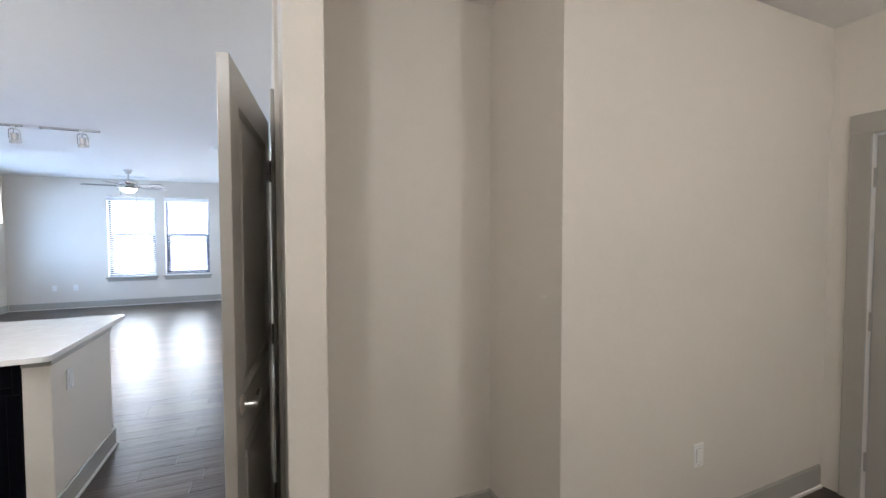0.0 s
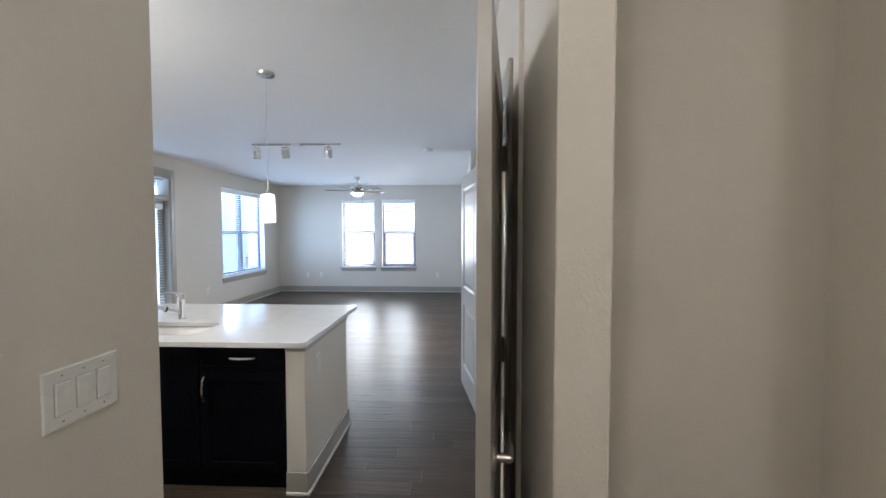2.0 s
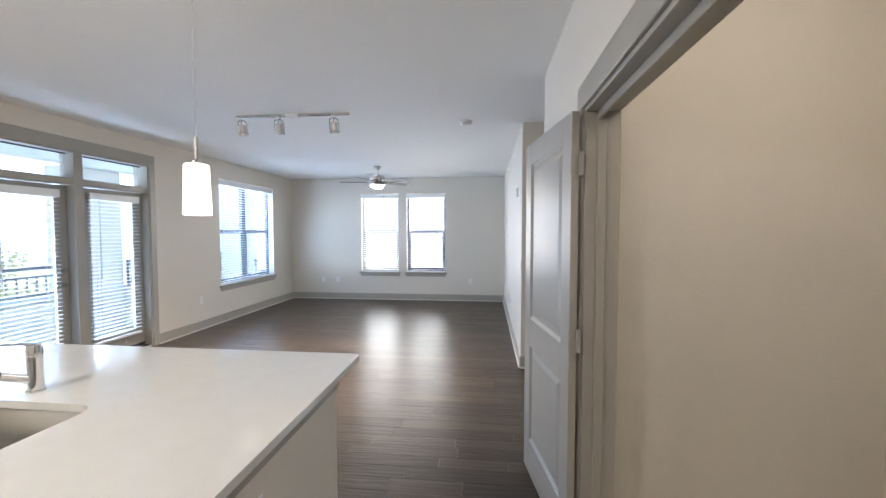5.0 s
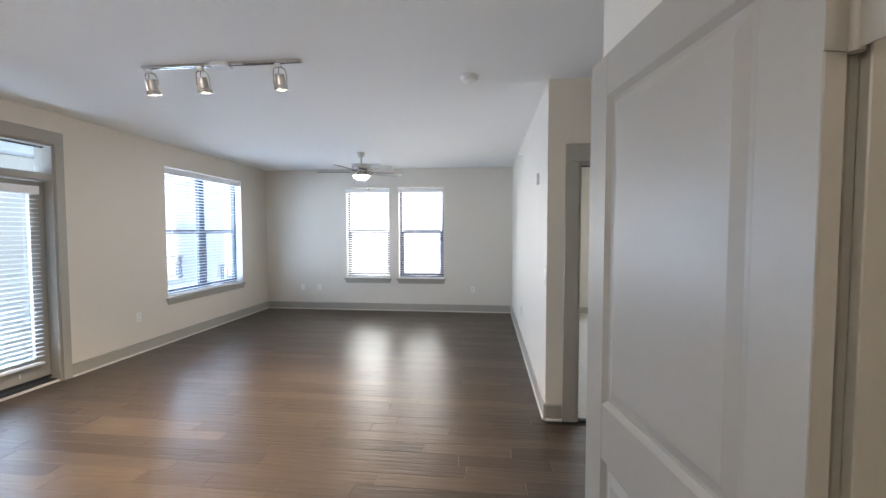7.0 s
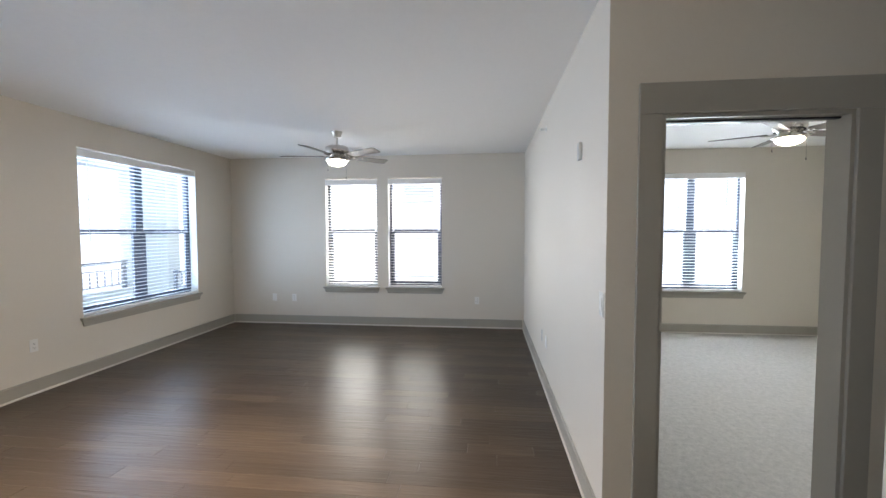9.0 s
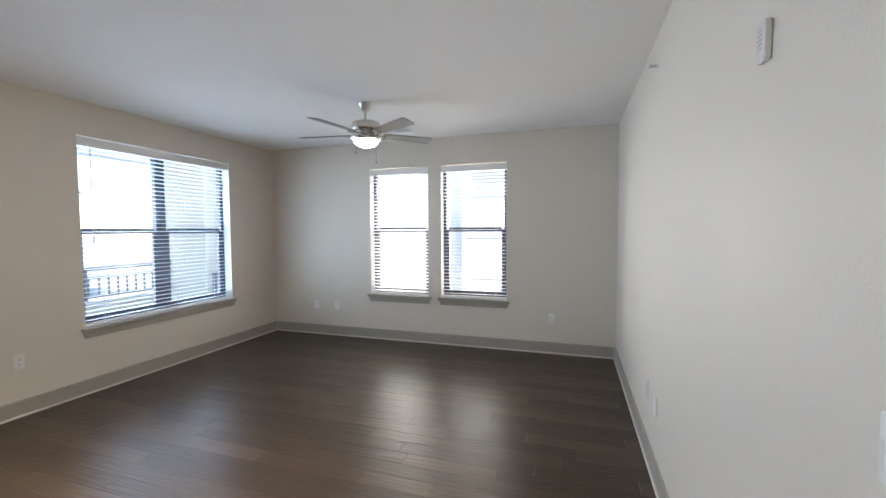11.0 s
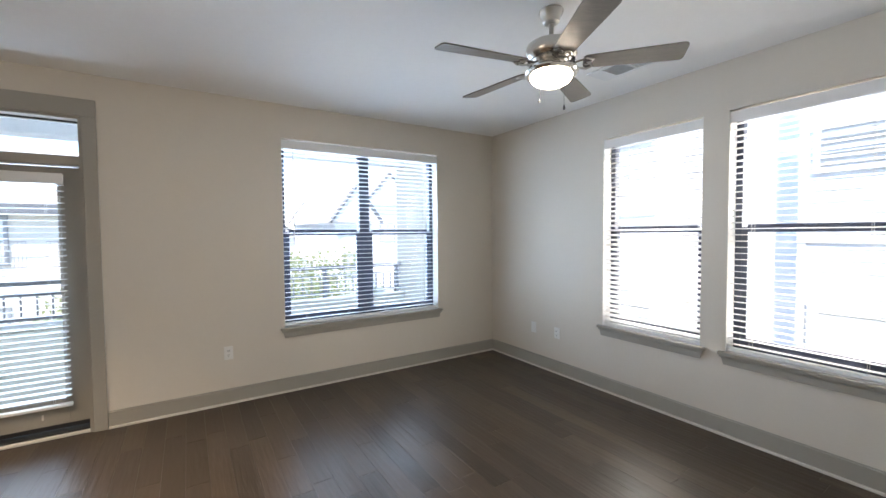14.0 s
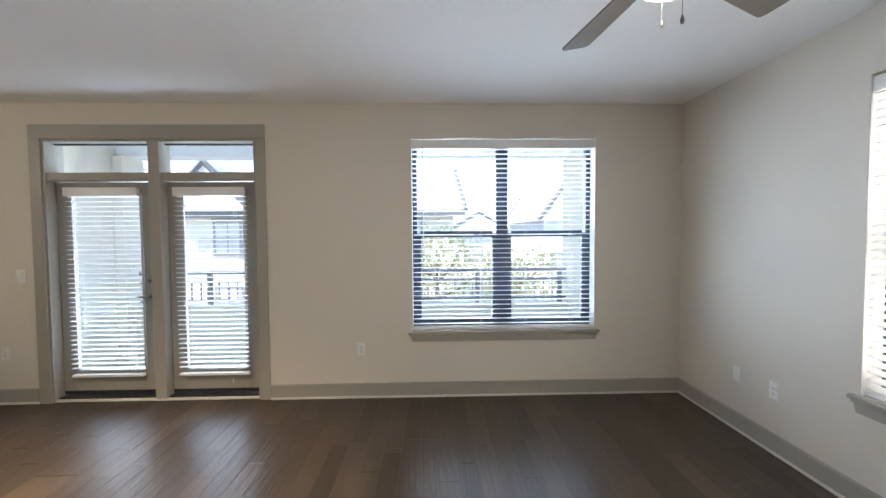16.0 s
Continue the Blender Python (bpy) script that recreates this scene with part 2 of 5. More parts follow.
_t.inputs["Color"].default_value, _x.inputs[0].default_value = (0.36, 0.40, 0.12, 1), 0.45
_l.new(_n["Principled BSDF"].outputs[0], _x.inputs[1])
_l.new(_t.outputs[0], _x.inputs[2])
_l.new(_x.outputs[0], _n["Material Output"].inputs["Surface"])
GRASS = mat("pale_paving", (0.38, 0.37, 0.34), 0.95, var=0.3, scale=0.4, fine=6)


# ---- mesh helpers ----
def mesh_object(name, bm, material, smooth=False):
    me = bpy.data.meshes.new(name)
    bmesh.ops.recalc_face_normals(bm, faces=bm.faces)
    if smooth:
        for f in bm.faces:
            f.smooth = True
        for e in bm.edges:
            if len(e.link_faces) == 2 and e.calc_face_angle(0) > 0.6:
                e.smooth = False
    bm.to_mesh(me)
    bm.free()
    me.materials.append(material)
    return new(name, me)


def part(name, bm, material, parent, label="", smooth=False):
    ob = mesh_object(name, bm, material, smooth)
    ob.parent = parent
    if label:
        ob["label"] = label
    return ob


def setting(name, bm, material, label, category, smooth=False):
    return tagged(mesh_object(name, bm, material, smooth), label, category, kind="structure")


def thing(name, label, category, at=(0, 0, 0), group="", rz=0.0):
    ob = new(name)
    ob.empty_display_size = 0.1
    ob.matrix_world = pose(*at, 0, 0, rz)
    return tagged(ob, label, category, group)


def share(ob, name, m):
    """Another object on the same mesh under the same parent."""
    o = new(name, ob.data)
    o.parent = ob.parent
    o.matrix_basis = m
    return o


def B():
    return bmesh.new()


def box(bm, x0, x1, y0, y1, z0, z1, bevel=0.0, seg=1, m=None):
    mtx = Matrix.LocRotScale(((x0 + x1) / 2, (y0 + y1) / 2, (z0 + z1) / 2), None, (abs(x1 - x0), abs(y1 - y0), abs(z1 - z0)))
    if m is not None:
        mtx = m @ mtx
    r = bmesh.ops.create_cube(bm, size=1.0, matrix=mtx)
    if bevel:
        es = list({e for v in r["verts"] for e in v.link_edges})
        bmesh.ops.bevel(bm, geom=es, offset=bevel, segments=seg, affect="EDGES", profile=0.6)
    return bm


def lathe(bm, profile, steps=32, at=(0, 0, 0), m=None):
    """A turned shape from (radius, z) pairs."""
    base = Matrix.Translation(at) if m is None else m
    rings = []
    for r, z in profile:
        rings.append([bm.verts.new(base @ Vector((r * math.cos(2 * math.pi * i / steps), r * math.sin(2 * math.pi * i / steps), z))) for i in range(steps)])
    for a, b in zip(rings, rings[1:]):
        for i in range(steps):
            j = (i + 1) % steps
            bm.faces.new((a[i], a[j], b[j], b[i]))
    if profile[0][0] > 1e-4:
        bm.faces.new(rings[0])
    if profile[-1][0] > 1e-4:
        bm.faces.new(rings[-1][::-1])
    bmesh.ops.remove_doubles(bm, verts=bm.verts, dist=1e-5)
    return bm


def tube(bm, path, r, steps=10, flat=1.0):
    """A round bar along a line of points; r may vary from point to point."""
    pts = [Vector(p) for p in path]
    rad = r if isinstance(r, (list, tuple)) else [r] * len(pts)
    rings = []
    for i, p in enumerate(pts):
        d = (pts[min(i + 1, len(pts) - 1)] - pts[max(i - 1, 0)]).normalized()
        up = Vector((0, 0, 1)) if abs(d.z) < 0.95 else Vector((1, 0, 0))
        s = d.cross(up).normalized()
        u = s.cross(d)
        rings.append([bm.verts.new(p + rad[i] * (math.cos(2 * math.pi * k / steps) * s + flat * math.sin(2 * math.pi * k / steps) * u)) for k in range(steps)])
    for a, b in zip(rings, rings[1:]):
        for k in range(steps):
            j = (k + 1) % steps
            bm.faces.new((a[k], a[j], b[j], b[k]))
    bm.faces.new(rings[0][::-1])
    bm.faces.new(rings[-1])
    return bm


def rounded(x0, x1, y0, y1, r, n=6):
    pts = []
    for cx, cy, a in ((x1 - r, y1 - r, 0), (x0 + r, y1 - r, 90), (x0 + r, y0 + r, 180), (x1 - r, y0 + r, 270)):
        for i in range(n + 1):
            t = radians(a + 90 * i / n)
            pts.append((cx + r * math.cos(t), cy + r * math.sin(t)))
    return pts


def slab(bm, outer, z0, z1, hole=None):
    """A flat slab of any outline, with one hole."""
    loops = [outer] + ([hole] if hole else [])
    edges = []
    for lp in loops:
        vs = [bm.verts.new((x, y, z1)) for x, y in lp]
        edges += [bm.edges.new((vs[i], vs[(i + 1) % len(vs)])) for i in range(len(vs))]
    top = bmesh.ops.triangle_fill(bm, use_beauty=True, use_dissolve=False, edges=edges)
    faces = [g for g in top["geom"] if isinstance(g, bmesh.types.BMFace)]
    ex = bmesh.ops.extrude_face_region(bm, geom=faces)
    bmesh.ops.translate(bm, vec=(0, 0, z0 - z1), verts=[g for g in ex["geom"] if isinstance(g, bmesh.types.BMVert)])
    return bm


def wall_y(bm, y0, y1, x0, x1, z0, z1, holes=()):
    """A wall that runs along x between y0 and y1, with openings (x0, x1, z0, z1)."""
    cur = x0
    for a, b, c, d in sorted(holes):
        if a > cur:
            box(bm, cur, a, y0, y1, z0, z1)
        if c > z0:
            box(bm, a, b, y0, y1, z0, c)
        if d < z1:
            box(bm, a, b, y0, y1, d, z1)
        cur = b
    if x1 > cur:
        box(bm, cur, x1, y0, y1, z0, z1)
    return bm


def wall_x(bm, x0, x1, y0, y1, z0, z1, holes=()):
    """A wall that runs along y between x0 and x1, with openings (y0, y1, z0, z1)."""
    cur = y0
    for a, b, c, d in sorted(holes):
        if a > cur:
            box(bm, x0, x1, cur, a, z0, z1)
        if c > z0:
            box(bm, x0, x1, a, b, z0, c)
        if d < z1:
            box(bm, x0, x1, a, b, d, z1)
        cur = b
    if y1 > cur:
        box(bm, x0, x1, cur, y1, z0, z1)
    return bm


# ---- large structure ----
TO = 0.20                                                # outer wall thickness
WIN_L = (8.06, 9.75, 0.60, 2.377)                        # left window, along y
DOOR_L = (4.80, 6.67, 0.0, 2.365)                        # double balcony door
WIN_F1, WIN_F2 = (-2.92, -2.07, 0.605, 2.334), (-1.90, -1.045, 0.605, 2.334)
WIN_B = (1.96, 3.32, 0.605, 2.34)
CLO = (2.09, 3.705, 0.0, 2.06)                          # closet opening, along y
BED = (0.455, 1.265, 0.0, 2.045)                            # bedroom doorway, along x

setting("wall_west", wall_x(B(), XL - TO, XL, 1.60, YF, 0, ZC, [DOOR_L, WIN_L]), WALL, "off-white painted wall with a window and balcony doors", "wall")
setting("wall_north", wall_y(B(), YF, YF + TO, XL - TO, XR + T, 0, ZC, [WIN_F1, WIN_F2]), WALL, "off-white painted wall with two windows", "wall")
setting("wall_east", wall_x(B(), XR, XR + T, YN, YF, 0, ZC), WALL, "off-white painted wall of the living room", "wall")
setting("wall_bedroom_door", wall_y(B(), YN, YN + T, XR + T, 2.4, 0, ZC, [BED]), WALL, "off-white wall with the bedroom doorway", "wall")
setting("wall_closet_front", wall_x(B(), XH, XH + 0.115, 1.85, YH, 0, ZC, [CLO]), WALL, "off-white wall with the closet opening", "wall")
setting("wall_hall_end", box(B(), XE, XH + 0.145, 1.36, 1.85, 0, ZC, 0.006, 2), WALL, "off-white end of the wall beside the closet", "wall")
setting("wall_closet_end", wall_y(B(), YH - T, YH, XH + 0.115, 2.4, 0, ZC), WALL, "off-white wall beside the short passage", "wall")
setting("wall_closet_inner", wall_y(B(), 3.79, 3.79 + T, XH + 0.115, 1.6, 0, ZC), WALL, "off-white wall inside the closet", "wall")
setting("wall_closet_back", wall_x(B(), 1.6, 1.6 + T, 1.98, 3.92, 0, ZC), WALL, "off-white wall at the back of the closet", "wall")
setting("wall_recess", wall_y(B(), 1.85, 1.98, XH + 0.145, 1.60 + T, 0, ZC), WALL, "off-white wall at the back of the entry recess", "wall")
setting("wall_entry", wall_y(B(), 1.275, 1.85, 1.31, 3.25, 0, ZC), WALL, "off-white painted wall of the entry", "wall")
setting("wall_entry_door", wall_x(B(), 3.25, 3.25 + T, -1.6, 1.85, 0, ZC, [(0.15, 1.095, 0, 2.05)]), WALL, "off-white wall with the entry door", "wall")
setting("wall_entry_back", wall_y(B(), -1.6 - T, -1.6, XJ - T, 3.25 + T, 0, ZC), WALL, "off-white wall behind the entry", "wall")
setting("wall_hall_west", wall_x(B(), XJ - T, XJ, -1.6, YJ, 0, ZC), WALL, "off-white wall with a triple switch", "wall")
setting("wall_kitchen_south", wall_y(B(), YJ - 0.12, YJ, XL - TO, XJ - T, 0, ZC), WALL, "off-white wall of the kitchen", "wall")
setting("wall_west_kitchen", wall_x(B(), XL - TO, XL, YJ, 1.60, 0, ZC), WALL, "off-white corner of the kitchen wall", "wall")
setting("wall_passage_end", wall_x(B(), 2.4, 2.4 + T, YH - T, YN + T, 0, ZC), WALL, "off-white wall at the end of the passage", "wall")
setting("wall_bedroom_east", wall_x(B(), 4.6, 4.6 + T, YN, YF, 0, ZC), WALL, "off-white bedroom wall", "wall")
setting("wall_bedroom_south", wall_y(B(), YN, YN + T, 2.4 + T, 4.6, 0, ZC), WALL, "off-white bedroom wall", "wall")
setting("wall_bedroom_north", wall_y(B(), YF, YF + TO, XR + T, 4.6 + T, 0, ZC, [WIN_B]), WALL, "off-white bedroom wall with a window", "wall")
setting("ceiling", box(B(), XL - TO, 4.8, -1.8, YF + TO, ZC, ZC + 0.12), CEIL, "matt white painted ceiling", "ceiling")
setting("subfloor", box(B(), XL - TO, 4.8, -1.8, YF + TO, -0.25, -0.014), SUBF, "dark base under the floor", "floor")
setting("carpet", box(B(), XR + T, 4.6, YN + 0.05, YF, -0.014, 0.006), CARPET, "beige cut-pile bedroom carpet", "carpet")
setting("closet_floor", box(B(), XH + 0.03, 1.6, 1.98, 3.79, -0.014, 0.002), VINYL, "cream vinyl floor of the closet", "floor")


# ---- trim ----
def skirting(name, x0, y0, x1, y1, nx, ny):
    """A greige skirting board with a pale shoe line, on the wall face from (x0, y0) to (x1, y1); (nx, ny) points into the room."""
    ob = thing(name, "painted greige skirting board with pale lower edge", "baseboard")
    ob["kind"] = "structure"
    for nm, d, z0, z1, mt in (("board", 0.014, 0.012, 0.128, TRIM), ("cap", 0.009, 0.128, 0.137, TRIM), ("shoe_mould", 0.024, 0.0, 0.019, SHOE)):
        bm = B()
        box(bm, min(x0, x1) if ny else (x0 if nx > 0 else x0 - d), max(x0, x1) if ny else (x0 + d if nx > 0 else x0),
            min(y0, y1) if nx else (y0 if ny > 0 else y0 - d), max(y0, y1) if nx else (y0 + d if ny > 0 else y0), z0, z1, 0.003)
        part(nm, bm, mt, ob)


for i, s in enumerate([
    (XL, 6.757, XL, YF, 1, 0), (XL, 1.60, XL, 4.695, 1, 0), (XL + 0.025, YF, XR - 0.025, YF, 0, -1), (XR, YN, XR, YF, -1, 0),
    (XR, YN, 0.345, YN, 0, -1), (1.325, YN, 2.4, YN, 0, -1), (XE, 1.36, XE, 1.85, -1, 0), (XH, 1.85, XH, CLO[0] - 0.10, -1, 0), (XH, CLO[1] + 0.10, XH, YH, -1, 0), (XH, YH, 2.4, YH, 0, 1),
    (XE, 1.36, XH + 0.145, 1.36, 0, -1), (XH + 0.145, 1.85, 1.31, 1.85, 0, -1), (1.31, 1.275, 1.31, 1.85, -1, 0), (1.31, 1.275, 3.225, 1.275, 0, -1),
    (XJ, -1.6, XJ, YJ, 1, 0), (XH + 0.115, 3.79, 1.6, 3.79, 0, -1), (XR + T, YF, 4.6, YF, 0, -1),
]):
    skirting("baseboard", *s)


def casing_x(name, x, sgn, y0, y1, z1, w=0.09, label="greige painted door casing"):
    """Flat casing round an opening in a wall that runs along y."""
    ob = thing(name, label, "trim")
    ob["kind"] = "structure"
    a, b = sorted((x, x + sgn * 0.018))
    part("jamb_casing", box(B(), a, b, y0 - w, y0, 0, z1, 0.003), TRIM, ob)
    part("jamb_casing", box(B(), a, b, y1, y1 + w, 0, z1, 0.003), TRIM, ob)
    part("head_casing", box(B(), a, b, y0 - w, y1 + w, z1, z1 + w * 1.25, 0.003), TRIM, ob)
    return ob


def casing_y(name, y, sgn, x0, x1, z1, w=0.085):
    ob = thing(name, "greige painted door casing", "trim")
    ob["kind"] = "structure"
    a, b = sorted((y, y + sgn * 0.018))
    part("jamb_casing", box(B(), x0 - w, x0, a, b, 0, z1, 0.003), TRIM, ob)
    part("jamb_casing", box(B(), x1, x1 + w, a, b, 0, z1, 0.003), TRIM, ob)
    part("head_casing", box(B(), x0 - w, x1 + w, a, b, z1, z1 + w * 1.35, 0.003), TRIM, ob)
    return ob


cl = casing_x("trim_closet", XH, -1, CLO[0], CLO[1], CLO[3])
part("jamb_lining", box(B(), XH - 0.004, XH + 0.1454, CLO[1] - 0.02, CLO[1] - 0.001, 0, CLO[3] - 0.02, 0.002), TRIM, cl)
part("jamb_lining", box(B(), XH - 0.004, XH + 0.1454, CLO[0] + 0.001, CLO[0] + 0.02, 0, CLO[3] - 0.02, 0.002), TRIM, cl)
part("head_lining", box(B(), XH - 0.004, XH + 0.1454, CLO[0] + 0.001, CLO[1] - 0.001, CLO[3] - 0.02, CLO[3] - 0.001, 0.002), TRIM, cl)
part("door_stop", box(B(), XH + 0.045, XH + 0.06, CLO[0] + 0.02, CLO[1] - 0.02, CLO[3] - 0.055, CLO[3] - 0.02, 0.002), TRIM, cl)
part("door_stop", box(B(), XH + 0.045, XH + 0.085, CLO[1] - 0.032, CLO[1] - 0.02, 0, CLO[3] - 0.055, 0.002), TRIM, cl)
bd = casing_y("trim_bedroom", YN, -1, BED[0], BED[1], BED[3], 0.105)
part("jamb_lining", box(B(), BED[0] - 0.002, BED[0] + 0.018, YN - 0.003, YN + T + 0.003, 0, BED[3] - 0.018), TRIM, bd)
part("jamb_lining", box(B(), BED[1] - 0.018, BED[1] + 0.002, YN - 0.003, YN + T + 0.003, 0, BED[3] - 0.018), TRIM, bd)
part("head_lining", box(B(), BED[0] - 0.002, BED[1] + 0.002, YN - 0.003, YN + T + 0.003, BED[3] - 0.018, BED[3] + 0.002), TRIM, bd)
part("weather_strip", box(B(), BED[0] + 0.018, BED[0] + 0.024, YN + 0.05, YN + 0.075, 0, BED[3] - 0.018), RUBBER, bd, "black rubber strip")
part("weather_strip", box(B(), BED[0] + 0.018, BED[1] - 0.018, YN + 0.05, YN + 0.075, BED[3] - 0.026, BED[3] - 0.018), RUBBER, bd, "black rubber strip")
setting("threshold_strip", box(B(), BED[0] + 0.02, BED[1] - 0.02, YN + 0.012, YN + 0.05, -0.012, 0.008, 0.003), RUBBER, "dark strip between wood floor and carpet", "threshold")
setting("closet_threshold", box(B(), XH - 0.002, XH + 0.03, CLO[0] + 0.02, CLO[1] - 0.02, -0.012, 0.006, 0.003), RUBBER, "dark metal strip in the closet doorway", "threshold")


# ---- doors ----
def panel_leaf(ob, w, h, t=0.035):
    """A two-panel moulded leaf on the local x axis from the hinge at 0, its face in the xz plane."""
    st = 0.115
    rails = ((0.0, 0.21), (0.80, 0.97), (h - 0.125, h))
    for x0, x1 in ((0, st), (w - st, w)):
        part("stile", box(B(), x0, x1, -t / 2, t / 2, 0, h, 0.002), DOORP, ob)
    for z0, z1 in rails:
        part("rail", box(B(), st, w - st, -t / 2, t / 2, z0, z1, 0.001), DOORP, ob)
    for (a, b) in ((rails[0][1], rails[1][0]), (rails[1][1], rails[2][0])):
        bm = B()
        x0, x1 = st, w - st
        rings = []
        for ins, y in ((0.0, t / 2 - 0.001), (0.014, t / 2 - 0.013), (0.026, t / 2 - 0.013), (0.055, t / 2 - 0.004)):
            rings.append((x0 + ins, x1 - ins, a + ins, b - ins, y))
        for s in (1, -1):
            vs = [[bm.verts.new(p) for p in ((r[0], s * r[4], r[2]), (r[1], s * r[4], r[2]), (r[1], s * r[4], r[3]), (r[0], s * r[4], r[3]))] for r in rings]
            for q, k in zip(vs, vs[1:]):
                for i in range(4):
                    j = (i + 1) % 4
                    bm.faces.new((q[i], q[j], k[j], k[i]))
            bm.faces.new(vs[-1])
        part("panel", bm, DOORP, ob)


def hinge(ob, z, mt, side=1):
    bm = B()
    lathe(bm, [(0.0, -0.052), (0.010, -0.052), (0.010, 0.052), (0.0, 0.052)], 12, at=(-0.004, side * 0.024, z))
    box(bm, -0.002, 0.001, -0.015, 0.02, z - 0.05, z + 0.05)
    box(bm, -0.045, -0.004, side * 0.020 - 0.0015, side * 0.020 + 0.0015, z - 0.05, z + 0.05, 0.0005)
    part("hinge", bm, mt, ob, "painted butt hinge" if mt is DOORP else "butt hinge darkened for shade", True)


def lever(ob, x, z, s):
    """A satin lever handle on one face; s is the face's side."""
    bm = B()
    rose = Matrix.Translation((x, s * 0.0175, z)) @ Euler((radians(-90 * s), 0, 0)).to_matrix().to_4x4()
    lathe(bm, [(0.032, 0), (0.032, 0.006), (0.024, 0.011), (0.011, 0.013), (0.011, 0.045)], 24, m=rose)
    tube(bm, [(x + 0.004, s * 0.058, z), (x - 0.02, s * 0.060, z), (x - 0.07, s * 0.058, z), (x - 0.115, s * 0.054, z)], [0.011, 0.010, 0.009, 0.008], 12)
    part("lever_handle", bm, NICKEL, ob, "satin nickel lever handle", True)


W_LEAF = 0.775
# near leaf, swung back towards the entry
a_ang = math.degrees(math.atan2(1.343 - 2.112, 0.118 - 0.222))
la = thing("closet_door", "open two-panel greige closet door with nickel lever", "door", (0.222, 2.112, 0.012), "closet doors", a_ang)
panel_leaf(la, W_LEAF, 2.032)
# Hinges coloured dark for the shade in the gap behind the leaf.
for z in (0.22, 1.01, 1.80):
    hinge(la, z, HINGE, 1)
lever(la, W_LEAF - 0.065, 0.95, 1)
# far leaf, swung back along the wall
b_ang = math.degrees(math.atan2(4.425 - 3.688, 0.102 - 0.219))
lb = thing("closet_door", "open two-panel greige closet door on painted hinges", "door", (0.219, 3.688, 0.012), "closet doors", b_ang)
panel_leaf(lb, W_LEAF, 2.032)
for z in (0.22, 1.01, 1.80):
    hinge(lb, z, DOORP, -1)

# entry side door, closed
ed = thing("door_entry", "closed two-panel greige door with painted hinges", "door", (3.30, 1.09, 0.012), "", -90)
panel_leaf(ed, 0.935, 2.03)
for z in (0.22, 1.01, 1.80):
    hinge(ed, z, DOORP, -1)
ed["kind"] = "structure"
casing_x("trim_entry_door", 3.25, -1, 0.15, 1.095, 2.05)


# ---- windows ----
def along(axis, face, out):
    """Local (u, d, z) to world: u along the wall, d outwards from the wall face."""
    if axis == "x":
        return lambda u, d, z: Vector((u, face + out * d, z))
    return lambda u, d, z: Vector((face + out * d, u, z))


def ubox(bm, f, u0, u1, d0, d1, z0, z1, bevel=0.0):
    a, b = f(u0, d0, z0), f(u1, d1, z1)
    return box(bm, min(a.x, b.x), max(a.x, b.x), min(a.y, b.y), max(a.y, b.y), z0, z1, bevel)


